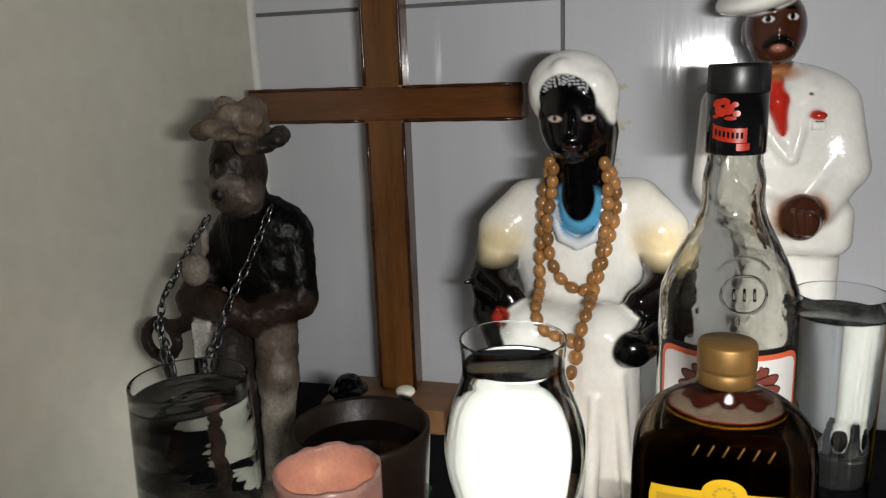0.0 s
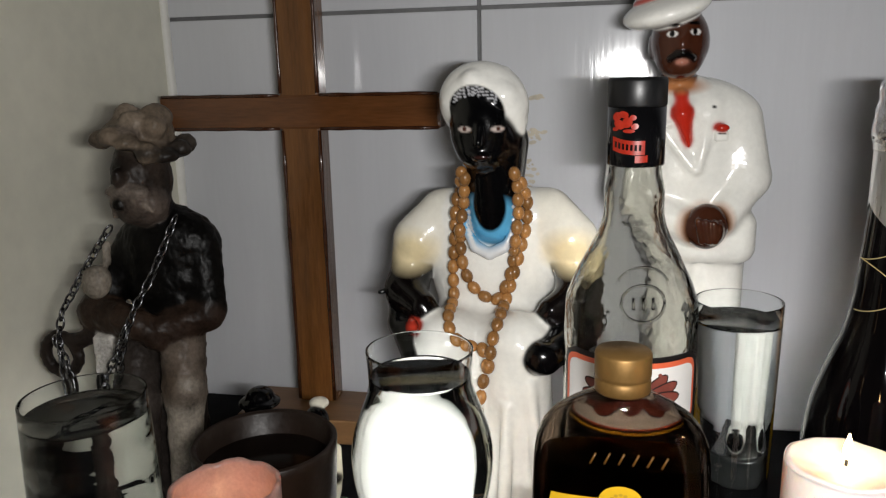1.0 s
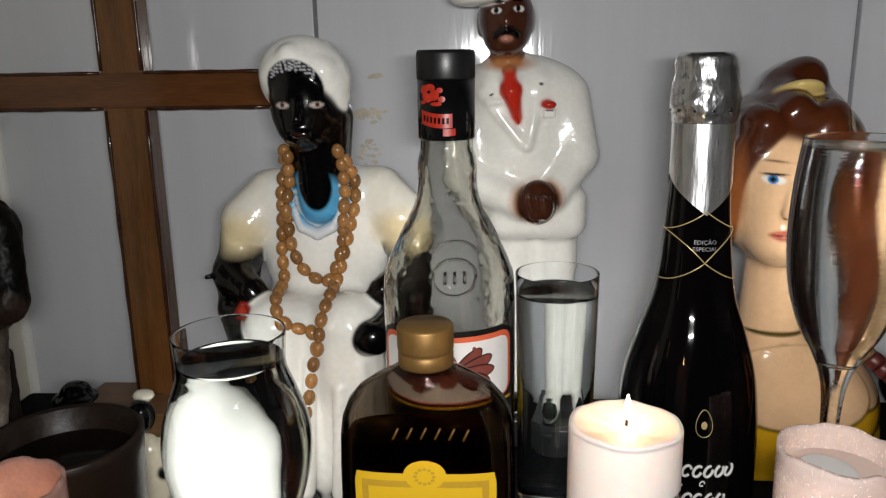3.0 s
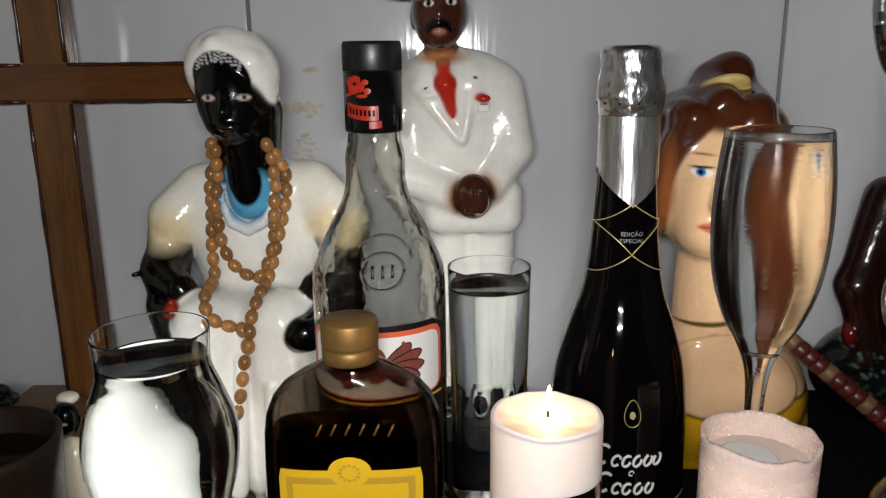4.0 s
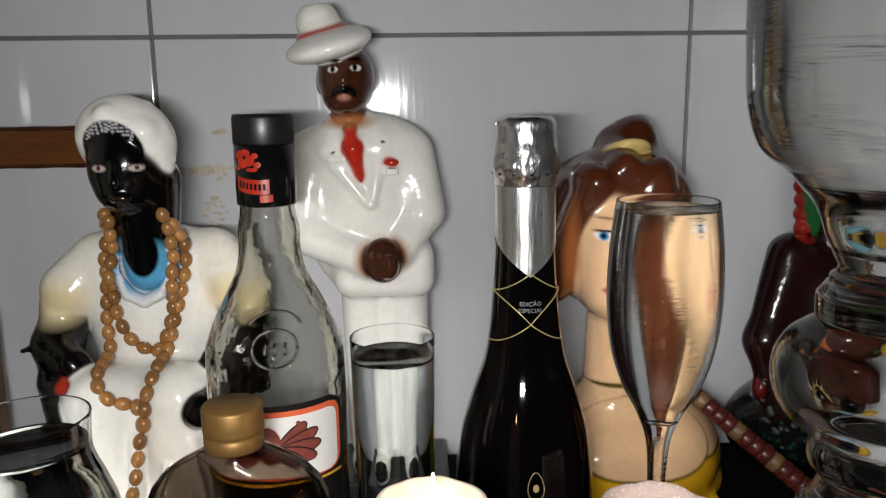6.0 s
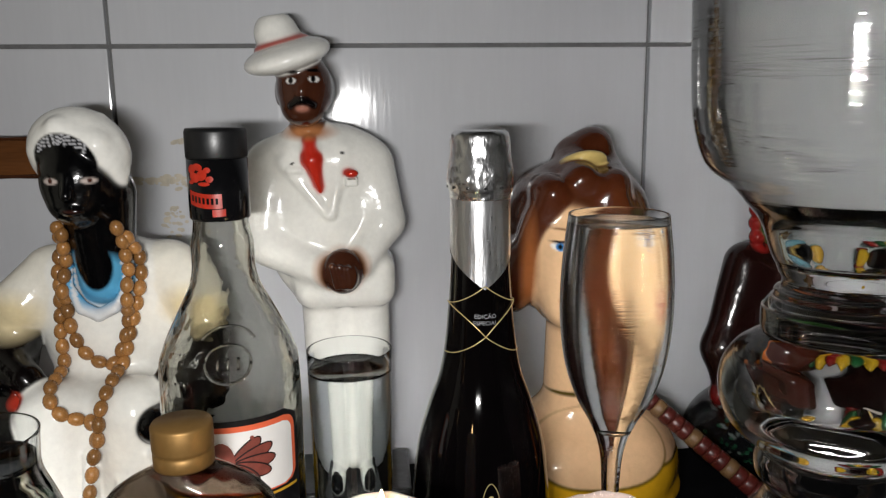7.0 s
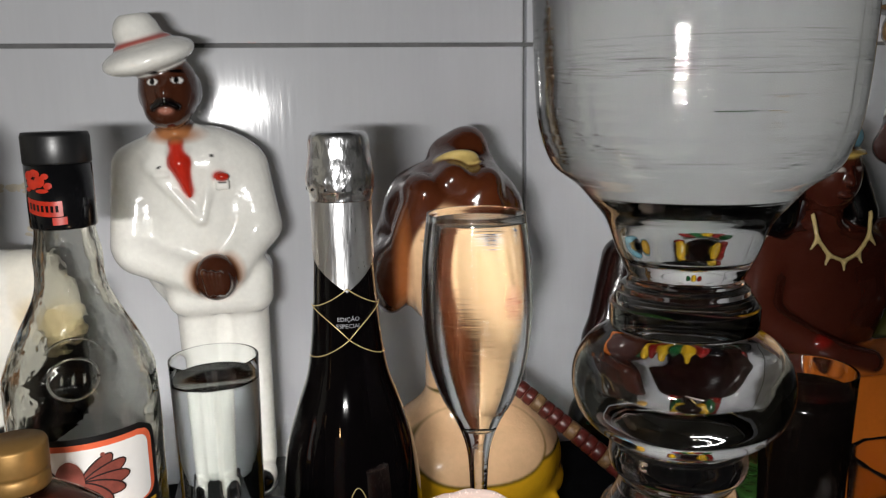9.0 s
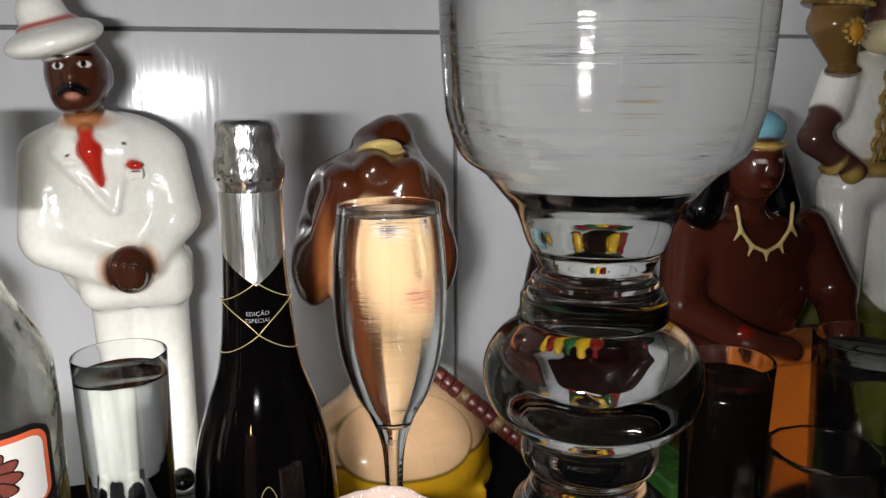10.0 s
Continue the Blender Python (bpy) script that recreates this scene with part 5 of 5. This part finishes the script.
def flask_bottle():
    b = thing("flask_bottle", "flat amber spirit flask with gold cap and yellow label", "bottle", (0.064, 0.318, 0))
    rows = [(0.036, 0.014, 0.0, 3.2), (0.040, 0.0175, 0.004, 3.2), (0.0410, 0.0185, 0.05, 3.2), (0.0405, 0.0185, 0.112, 3.1), (0.0400, 0.0185, 0.128, 2.9), (0.0388, 0.0180, 0.1365, 2.7),
            (0.0358, 0.0174, 0.1440, 2.4), (0.0308, 0.0164, 0.1500, 2.2), (0.0240, 0.0150, 0.1545, 2.1), (0.0168, 0.0136, 0.1580, 2.0), (0.0130, 0.0124, 0.1602, 2.0), (0.0120, 0.0120, 0.1625, 2.0), (0.0120, 0.0120, 0.176, 2.0)]
    inner = [(max(0.002, hx - 0.0025), max(0.002, hy - 0.0025), z, e) for hx, hy, z, e in rows[::-1] if z > 0.003] + [(0.030, 0.012, 0.0035, 3.2)]
    clear_one(part("glass_body", loft(rows + inner, 72), FLASK_GLASS, b))
    liq = [(0.032, 0.0130, 0.0036, 3.2)] + [(hx - 0.0023, hy - 0.0023, z, e) for hx, hy, z, e in rows if 0.003 < z < 0.127] + [(0.0376, 0.0160, 0.1282, 2.9), (0.0366, 0.0152, 0.1285, 2.9)]
    clear_one(part("liquor", loft(liq, 72), BRANDY, b, "amber liquor"))
    part("cap", lathe([(0.0121, 0.1608), (0.0126, 0.1616), (0.0126, 0.1668), (0.0120, 0.1675), (0.0126, 0.1682), (0.0128, 0.1694), (0.0128, 0.1785), (0.0122, 0.1798)], 48), GOLD_CAP, b, "matt gold screw cap")
    surf = lambda off: (lambda u, v: (u, -0.0187 * (1 - abs(u / 0.0412) ** 3.2) ** (1 / 3.2) - off, v))
    lift = lambda off: (lambda u, v: surf(off)(u, v + 0.0042))
    part("label", sheet(rounded(-0.0318, 0.0318, 0.02, 0.112, 0.001), 0.02, 0.112, lift(0.0004), 20, 30), LABEL_YELLOW, b)
    part("label", sheet(oval(0, 0.1115, 0.0095, 0.0070), 0.1116, 0.1184, lift(0.0005), 8, 12), LABEL_YELLOW, b)
    part("label_frame", sheet(lambda v: (-0.0285, 0.0285), 0.030, 0.1085, lift(0.0007), 10, 24), LABEL_GOLD, b)
    part("label_field", sheet(lambda v: (-0.0255, 0.0255), 0.034, 0.1055, lift(0.0010), 10, 24), LABEL_YELLOW, b)
    part("label_seal", sheet(oval(0, 0.1110, 0.0088, 0.0066), 0.1046, 0.1174, lift(0.0012), 10, 12), LABEL_YELLOW, b)
    for k in range(12):
        a = math.pi * k / 6
        part("seal_ray", sheet(oval(0.0042 * math.cos(a), 0.1112 + 0.0036 * math.sin(a), 0.0009, 0.0008), 0.1105 + 0.0036 * math.sin(a), 0.1119 + 0.0036 * math.sin(a), lift(0.0015), 4, 4), LABEL_GOLD, b)
    for (u0, u1, v0, v1) in ((-0.022, -0.012, 0.084, 0.0965), (-0.010, -0.006, 0.086, 0.093), (-0.004, 0.000, 0.086, 0.093), (0.002, 0.0045, 0.086, 0.0955), (0.0065, 0.0115, 0.086, 0.093), (0.0135, 0.020, 0.086, 0.093)):
        part("label_bar", sheet(rounded(u0, u1, v0, v1, 0.002), v0, v1, lift(0.0014), 6, 6), RED_PRINT, b, "red lettering too blurred to read")
    # unreadable raised glass lettering as plain bars, its amber glint put into the colour
    for k in range(6):
        u = -0.0125 + 0.0062 * k
        z = 0.1330 - 0.00016 * (u * 1000 / 8) ** 2
        part("embossed_bar", tube([surf(0.0001)(u - 0.0012, z), surf(0.0001)(u + 0.0012, z + 0.0052)], 0.0005, 6), PAINTED_GLINT, b)
    return b


def sparkling_bottle():
    b = thing("sparkling_wine_bottle", "black sparkling wine bottle with silver foil neck", "bottle", (0.205, 0.410, 0))
    prof = [(0.034, 0.0), (0.0385, 0.004), (0.0392, 0.02), (0.0392, 0.075), (0.0385, 0.098), (0.0355, 0.122), (0.0290, 0.145), (0.0228, 0.163), (0.0197, 0.180), (0.0180, 0.197), (0.0165, 0.215), (0.0157, 0.235), (0.0155, 0.280)]
    sm = smooth_profile(prof, 6)
    rad = lambda v: float(np.interp(v, [z for r, z in sm], [r for r, z in sm]))
    part("glass_body", lathe(sm, 72), DARK_GLASS, b)
    # foil: a smooth collar with a pointed lower edge, then the crumpled cap
    bm = bmesh.new()
    seg, rows = 72, 10
    grid = []
    for i in range(rows + 1):
        line = []
        for k in range(seg):
            a = 2 * math.pi * k / seg
            edge = 0.2130 + 0.0200 * (1 - abs(((a / math.pi) % 1.0) * 2 - 1))
            z = edge + (0.2640 - edge) * i / rows
            line.append(bm.verts.new(((rad(z) + 0.0006) * math.sin(a + math.pi / 2 + math.pi / 2), -(rad(z) + 0.0006) * math.cos(a + math.pi / 2 + math.pi / 2), z)))
        grid.append(line)
    for i in range(rows):
        for k in range(seg):
            bm.faces.new((grid[i][k], grid[i][(k + 1) % seg], grid[i + 1][(k + 1) % seg], grid[i + 1][k]))
    part("foil_collar", bm, FOIL_SMOOTH, b, "smooth silver foil with pointed edge")
    rnd = random.Random(4)
    bm = lathe(smooth_profile([(0.0163, 0.2600), (0.0168, 0.2635), (0.0176, 0.2665), (0.0180, 0.2710), (0.0172, 0.2780), (0.0162, 0.2830), (0.0160, 0.2890), (0.0154, 0.2935), (0.0135, 0.2955)], 5), 60)
    for v in bm.verts:
        a = math.atan2(v.co.y, v.co.x)
        f = 1 + 0.03 * noise.noise(Vector((3 * math.cos(a), 3 * math.sin(a), v.co.z * 180))) + 0.02 * noise.noise(Vector((9 * math.cos(a), 9 * math.sin(a), v.co.z * 420)))
        v.co.x *= f
        v.co.y *= f
    part("foil_cap", bm, FOIL, b, "crumpled silver foil cap")
    for k in range(12):
        a = 2 * math.pi * k / 12
        ob = part("foil_hole", lathe([(0.0008, -0.0002), (0.0008, 0.0002)], 8), BLACK_PLASTIC, b)
        ob.matrix_basis = pose(0.0177 * math.sin(a), -0.0177 * math.cos(a), 0.2665, 90, 0, math.degrees(a))
    # thin gold lines crossing on the black sleeve
    f = on_cylinder(rad, 0.0007)
    for s in (-1, 1):
        for (z0, z1) in ((0.2150, 0.2040), (0.1880, 0.2040), (0.1880, 0.1770)):
            part("gold_line", tube([f(s * 0.0280 * t, z0 + (z1 - z0) * (1 - (1 - t) ** 2)) for t in np.linspace(0, 1, 16)], 0.0003, 6), GOLD_LINE, b)
    for txt, z, size in (("EDIÇÃO", 0.1980, 0.0031), ("ESPECIAL", 0.1944, 0.0031)):
        cu = bpy.data.curves.new("lettering", "FONT")
        cu.body, cu.size, cu.align_x, cu.resolution_u = txt, size, "CENTER", 2
        tmp = new("tmp_lettering", cu)
        bpy.context.view_layer.update()
        me = bpy.data.meshes.new_from_object(tmp.evaluated_get(bpy.context.evaluated_depsgraph_get()))
        for v in me.vertices:
            v.co = Vector(f(v.co.x * 1.05, z + v.co.y))
        bpy.data.objects.remove(tmp)
        part("lettering", me, FADED_INK, b, smooth=False)
    # emblem and the white brand marks as plain strokes
    part("emblem", tube([f(0.0042 * math.cos(a) * (1 - 0.25 * math.sin(a)), 0.1060 + 0.0075 * math.sin(a)) for a in np.linspace(0, 2 * math.pi, 28)], 0.00022, 5), GOLD_LINE, b)
    part("emblem", sheet(oval(0, 0.1050, 0.0016, 0.0022), 0.1029, 0.1071, f), GOLD_LINE, b)
    def loop(u, z, ru, rv, a0, a1, w):
        part("brand_mark", tube([f(u + ru * math.cos(a) + 0.28 * rv * math.sin(a), z + rv * math.sin(a)) for a in np.linspace(a0, a1, 20)], w, 6), WHITE_INK, b, "white brand lettering drawn as plain loops")
    for zz, big, us in ((0.0800, -0.0155, (-0.0078, -0.0022, 0.0036, 0.0095, 0.0150)), (0.0635, -0.0140, (-0.0070, -0.0015, 0.0048, 0.0110))):
        loop(big, zz + 0.0018, 0.0042, 0.0058, 0.9, 5.5, 0.0010)
        for j, u in enumerate(us):
            loop(u, zz - 0.0010, 0.0021, 0.0031, 0.4 + 0.5 * j, 5.6 + 0.5 * j, 0.0008)
    loop(0.0005, 0.0718, 0.0012, 0.0014, 0, 5.5, 0.0004)
    part("label_line", sheet(lambda v: (-0.045, 0.045), 0.048, 0.0495, f, 2, 30), GOLD_LINE, b)
    return b


liquor_bottle()
flask_bottle()
sparkling_bottle()


# ---- drinking glasses ----
def glass_of(name, label, loc, outer, wall, floor_z, liquid_top, liquid, liquid_name="water", seg=72, category="glass", material=None, ribs=0.0):
    g = thing(name, label, category, loc)
    outer = list(outer)
    inner = [(max(0.0006, r - wall), z) for r, z in outer[::-1] if z > floor_z + 0.0008]
    if ribs:
        # thick pressed wall: the hollow narrows in steps towards the foot
        wave = lambda z: ribs * (0.35 + 0.65 * abs(math.sin(math.pi * (z - 0.008) / 0.034))) if z < liquid_top - 0.010 else 0.0
        inner = [(r - wave(z), z) for r, z in inner]
    rim = outer[-1]
    outer2 = outer[:-1] + [(rim[0] - wall / 2 + wall / 2 * math.cos(a), rim[1] + wall / 2 * math.sin(a)) for a in np.linspace(0, math.pi, 9)]
    inner = [p for p in inner if p[1] < rim[1] - 0.0002]
    bottom = float(np.interp(floor_z, [z for r, z in outer], [r for r, z in outer]))
    clear_one(part("glass_body", vessel(outer2, inner + [(max(0.0005, (bottom - wall) * 0.6), floor_z)], seg), material or GLASS, g))
    if liquid:
        lq = [(max(0.0006, r - wall + 0.00025), z) for r, z in outer if floor_z + 0.001 < z < liquid_top]
        if ribs:
            lq = [(r - wave(z), z) for r, z in lq]
        r_top = float(np.interp(liquid_top, [z for r, z in outer], [r for r, z in outer])) - wall + 0.00025
        clear_one(part(liquid_name, lathe([(max(0.0005, (bottom - wall) * 0.6), floor_z + 0.0002)] + lq + [(r_top, liquid_top + 0.0006), (r_top - 0.0012, liquid_top)], seg), liquid, g))
    return g


glass_of("tall_glass", "tall straight glass nearly full of water", (0.132, 0.432, 0),
         smooth_profile([(0.0205, 0.0), (0.0222, 0.002), (0.0225, 0.03), (0.0232, 0.10), (0.0245, 0.1715)], 8), 0.0009, 0.022, 0.1600, WATER, material=GLASS_SMOOTH)
glass_of("tulip_glass", "rounded tulip glass filled with water", (-0.040, 0.356, 0),
         smooth_profile([(0.024, 0.0), (0.0265, 0.002), (0.0235, 0.014), (0.0235, 0.035), (0.0295, 0.058), (0.0360, 0.079), (0.0386, 0.098), (0.0374, 0.112), (0.0328, 0.1265), (0.0286, 0.1380), (0.0276, 0.146), (0.0286, 0.1612)], 8), 0.0009, 0.020, 0.1468, WATER, material=GLASS_SMOOTH)
glass_of("water_glass", "straight water glass nearly full of water", (-0.202, 0.300, 0),
         smooth_profile([(0.030, 0.0), (0.0325, 0.002), (0.0325, 0.03), (0.0320, 0.09), (0.0305, 0.1480)], 8), 0.0013, 0.016, 0.1390, WATER, material=GLASS_SMOOTH, ribs=0.0085)
FLUTE = glass_of("champagne_flute", "tall champagne flute full of water", (0.270, 0.375, 0),
                 smooth_profile([(0.0205, 0.0), (0.022, 0.001), (0.015, 0.003), (0.0065, 0.008), (0.0042, 0.02), (0.0040, 0.07), (0.0046, 0.105), (0.0064, 0.128), (0.0120, 0.144), (0.0195, 0.158), (0.0258, 0.178), (0.0285, 0.203), (0.0278, 0.230), (0.0250, 0.2545)], 8), 0.0008, 0.139, 0.2502, WATER)
GOBLET = glass_of("thick_goblet", "large heavy goblet with ball stem, full of water", (0.351, 0.312, 0),
                  smooth_profile([(0.044, 0.0), (0.047, 0.003), (0.046, 0.010), (0.030, 0.020), (0.022, 0.032), (0.030, 0.048), (0.043, 0.066), (0.043, 0.082), (0.030, 0.098), (0.0265, 0.104), (0.0330, 0.110), (0.0350, 0.116), (0.0300, 0.1225), (0.0262, 0.1325), (0.0280, 0.1365), (0.0312, 0.1400), (0.0318, 0.1460),
                                  (0.0305, 0.1512), (0.0292, 0.1538), (0.0330, 0.1562), (0.0420, 0.1622), (0.0475, 0.1702), (0.0498, 0.1805), (0.0486, 0.1905), (0.0435, 0.1992), (0.0365, 0.2048), (0.0322, 0.2074), (0.0316, 0.2084),
                                  (0.0330, 0.2096), (0.0331, 0.2180), (0.0322, 0.2196), (0.0296, 0.2236), (0.0284, 0.2250), (0.0280, 0.2272), (0.0256, 0.2294), (0.0254, 0.2320), (0.0266, 0.2345), (0.0284, 0.2385), (0.0310, 0.2440), (0.0340, 0.2530), (0.0370, 0.2590), (0.0420, 0.2650), (0.0490, 0.2730),
                                  (0.0600, 0.2820), (0.0660, 0.2990), (0.0680, 0.3200), (0.0695, 0.3600), (0.0720, 0.4300)], 7), 0.0032, 0.2400, 0.405, WATER, category="goblet", seg=96, material=THICK_GLASS)
glass_of("drink_glass", "small glass of dark drink", (0.491, 0.405, 0),
         smooth_profile([(0.022, 0.0), (0.0245, 0.002), (0.0250, 0.03), (0.0285, 0.1415)], 8), 0.0016, 0.012, 0.1290, DARK_DRINK, "dark_drink", material=GLASS_SMOOTH)
glass_of("short_glass", "plain glass of water with a thick rim", (0.606, 0.408, 0),
         smooth_profile([(0.030, 0.0), (0.0325, 0.002), (0.0340, 0.03), (0.0385, 0.1440)], 8), 0.0020, 0.012, 0.1330, WATER, material=GLASS_SMOOTH)


# ---- mug, candles ----
mug = thing("brown_mug", "dark brown ceramic mug of black drink", "mug", (-0.1205, 0.3315, 0))
part("mug_body", vessel(smooth_profile([(0.027, 0.0), (0.0305, 0.003), (0.0325, 0.03), (0.0360, 0.075), (0.0385, 0.1140)], 6), [(0.0372, 0.1155), (0.0350, 0.1140), (0.0330, 0.08), (0.0300, 0.02), (0.02, 0.008)]), BROWN_MUG, mug)
part("dark_drink", lathe([(0.0302, 0.02), (0.0342, 0.1015), (0.0330, 0.1017)], 56), DARK_DRINK, mug)


def flame_on(parent, x, y, z, size):
    part("wick", tube([(x, y, z - 0.004), (x + 0.0003, y, z + 0.003)], 0.0006, 6), WICK, parent, "burnt black wick")
    part("flame", lathe(smooth_profile([(0.0006, 0.0), (0.0028, 0.004), (0.0026, 0.008), (0.0004, 0.017)], 5), 16), FLAME, parent, "small candle flame").matrix_basis = \
        Matrix.Translation((x + 0.0004, y, z + 0.001)) @ Matrix.Scale(size, 4)


def pillar_candle():
    c = thing("pillar_candle", "lit pale pink pillar candle with a melted top", "candle", (0.1455, 0.270, 0))
    bm = lathe(smooth_profile([(0.0215, 0.0), (0.0218, 0.002), (0.0218, 0.08), (0.0218, 0.149), (0.0213, 0.1550), (0.0202, 0.1568), (0.0170, 0.1560), (0.010, 0.1545), (0.0012, 0.1535)], 6), 56)
    for v in bm.verts:
        if v.co.z > 0.14:
            a = math.atan2(v.co.y, v.co.x)
            v.co.z += 0.0014 * noise.noise(Vector((2 * math.cos(a), 2 * math.sin(a), 3))) * min(1, (v.co.z - 0.14) / 0.02)
    part("wax_body", bm, WAX, c)
    flame_on(c, 0.0008, 0.003, 0.1555, 0.62)
    cyl = on_cylinder(0.0218, 0.0003)
    part("label", sheet(rounded(-0.004, 0.029, 0.055, 0.1335, 0.004), 0.055, 0.1335, cyl, 16, 16), BLACK_GLOSS, c, "dark glossy picture label")
    for k in range(5):
        part("label_bar", sheet(lambda v: (-0.0180, -0.0165), 0.090 + 0.006 * k, 0.0945 + 0.006 * k, cyl, 2, 2), mat("blue_ink", (0.10, 0.12, 0.30), 0.5), c)
    return c


def cup_candle(name, loc, r, top, wax_z, label, lit, fx=0.0, cup=PINK_CUP, wax=WAX):
    c = thing(name, label, "candle", loc, group="cup candles on the altar")
    bm = vessel(smooth_profile([(r * 0.86, 0.0), (r * 0.93, 0.003), (r * 0.96, 0.03), (r * 0.985, top * 0.7), (r, top)], 7),
                [(r - 0.0016, top + 0.0006), (r - 0.0024, top - 0.002), (r * 0.94, top * 0.7), (r * 0.90, 0.02), (r * 0.6, 0.006)])
    for v in bm.verts:
        if v.co.z > top - 0.006:
            a = math.atan2(v.co.y, v.co.x)
            v.co.z += 0.0022 * noise.noise(Vector((3 * math.cos(a) + loc[0] * 90, 3 * math.sin(a), 1)))
    clear_one(part("cup", bm, cup, c, "thin translucent cup with uneven rim"))
    part("wax", lathe([(r * 0.90, 0.012), (r * 0.94, wax_z - 0.001), (r * 0.90, wax_z), (0.002, wax_z - 0.003)], 48), wax, c)
    tag = part("paper_tag", lathe([(r * 0.50, 0.0), (r * 0.50, 0.0008), (r * 0.47, 0.0010)], 28), LABEL_WHITE, c, "white paper disc")
    tag.matrix_basis = pose(-0.005, -0.002, wax_z + 0.0015, 6, 3, 0)
    if lit:
        flame_on(c, fx, -0.008, wax_z + 0.001, 0.55)
    return c


pillar_candle()
cup_candle("cup_candle", (-0.1105, 0.268, 0), 0.0248, 0.1245, 0.094, "lit pink candle in a thin waxy cup", True, 0.009, cup=WAXY_CUP)
cup_candle("cup_candle", (0.2545, 0.328, 0), 0.0268, 0.1155, 0.1035, "pale pink candle in a clear pink cup", False)
smoky = cup_candle("cup_candle", (0.516, 0.345, 0), 0.0320, 0.1060, 0.050, "smoky grey cup candle, unlit and half burnt", False, cup=SMOKY_CUP, wax=OLD_WAX)
part("label", sheet(rounded(-0.020, 0.020, 0.03, 0.076, 0.006), 0.03, 0.076, on_cylinder(0.0318, 0.0006), 10, 14), NAVY, smoky, "dark navy label")

# ---- wrapped stick leaning behind the goblet ----
stick = thing("wrapped_stick", "stick wrapped in red and tan bands", "stick")
A, B = Vector((0.318, 0.520, 0.119)), Vector((0.452, 0.430, 0.007))
N = 26
for i in range(N):
    p, q = A.lerp(B, i / N), A.lerp(B, (i + 0.96) / N)
    w = 0.0062 + 0.0016 * (i / N)
    mid = (p + q) / 2
    part("band", tube([p, p.lerp(q, 0.2), mid, p.lerp(q, 0.8), q], lambda t, w=w: w * (0.93 + 0.07 * math.sin(math.pi * t)), 12), STICK_TAN if i % 4 == 1 else STICK_RED, stick)


# ---- pieces of parts ----
def nest(kind, names, holder):
    """Hangs the named parts of a thing under another of its parts."""
    for ob in [o for o in scene.objects if o.parent is None and o.name.split(".")[0] == kind]:
        at = next(c for c in ob.children if c.name.split(".")[0] == holder)
        for c in list(ob.children):
            if c is not at and c.name.split(".")[0] in names:
                c.parent = at


nest("liquor_bottle", ("print", "ribbon_bar"), "cap")
nest("liquor_bottle", ("moth_wing", "moth_body", "moth_mark", "label_band"), "label")
nest("liquor_bottle", ("embossed_ring", "embossed_bar"), "glass_body")
nest("flask_bottle", ("label_frame", "label_field", "label_seal", "seal_ray", "label_bar"), "label")
nest("flask_bottle", ("embossed_bar",), "glass_body")
nest("sparkling_wine_bottle", ("foil_hole",), "foil_cap")
nest("sparkling_wine_bottle", ("gold_line", "lettering", "emblem", "brand_mark", "label_line"), "glass_body")
nest("pillar_candle", ("label_bar",), "label")
nest("pillar_candle", ("flame",), "wick")


# ---- wall tiles, each a piece of its own ----
def tile_piece(w, h):
    return box((0, -0.004, 0), (w, 0.006, h), 0.0011, 2)


xs = [CORNER_X] + [-0.05 + TILE_W * i for i in range(0, 5)]
zs = [0.355 + TILE_W * i for i in range(-3, 4)]
for j in range(len(zs) - 1):
    for i in range(len(xs) - 1):
        x0, x1 = xs[i] + (0.0 if i == 0 else JOINT / 2), xs[i + 1] - JOINT / 2
        z0, z1 = max(zs[j] + JOINT / 2, -0.79), min(zs[j + 1] - JOINT / 2, 1.69)
        ob = link("tile", tile_piece(x1 - x0, z1 - z0), TILE, wall_back, smooth=False)
        ob.location = (x0, WALL_Y, z0)

# ---- beige stain on the tiles ----
STAIN = mat("beige_stain", (0.50, 0.45, 0.36), 0.7, var=0.25, scale=120)
STAIN_SPOTS = [(-0.016, 0.2505, 60, 0.010, 0.0025), (-0.004, 0.281, 10, 0.004, 0.001), (-0.011, 0.221, 26, 0.004, 0.006), (-0.007, 0.200, 8, 0.003, 0.004)]
rnd = random.Random(7)
bits = []
for cx, cz, n, sx, sz in STAIN_SPOTS:
    for i in range(n):
        x, z, r = cx + rnd.gauss(0, sx), cz + rnd.gauss(0, sz), rnd.uniform(0.0006, 0.0019)
        bits.append(blot(x, z, r * rnd.uniform(1, 2.2), r, rnd.uniform(-20, 20), on_flat(WALL_Y - 0.0044 - 0.00002 * len(bits)), 9, 1))
part("stain", merge(*bits), STAIN, wall_back, "beige specks left on the glaze", smooth=False)
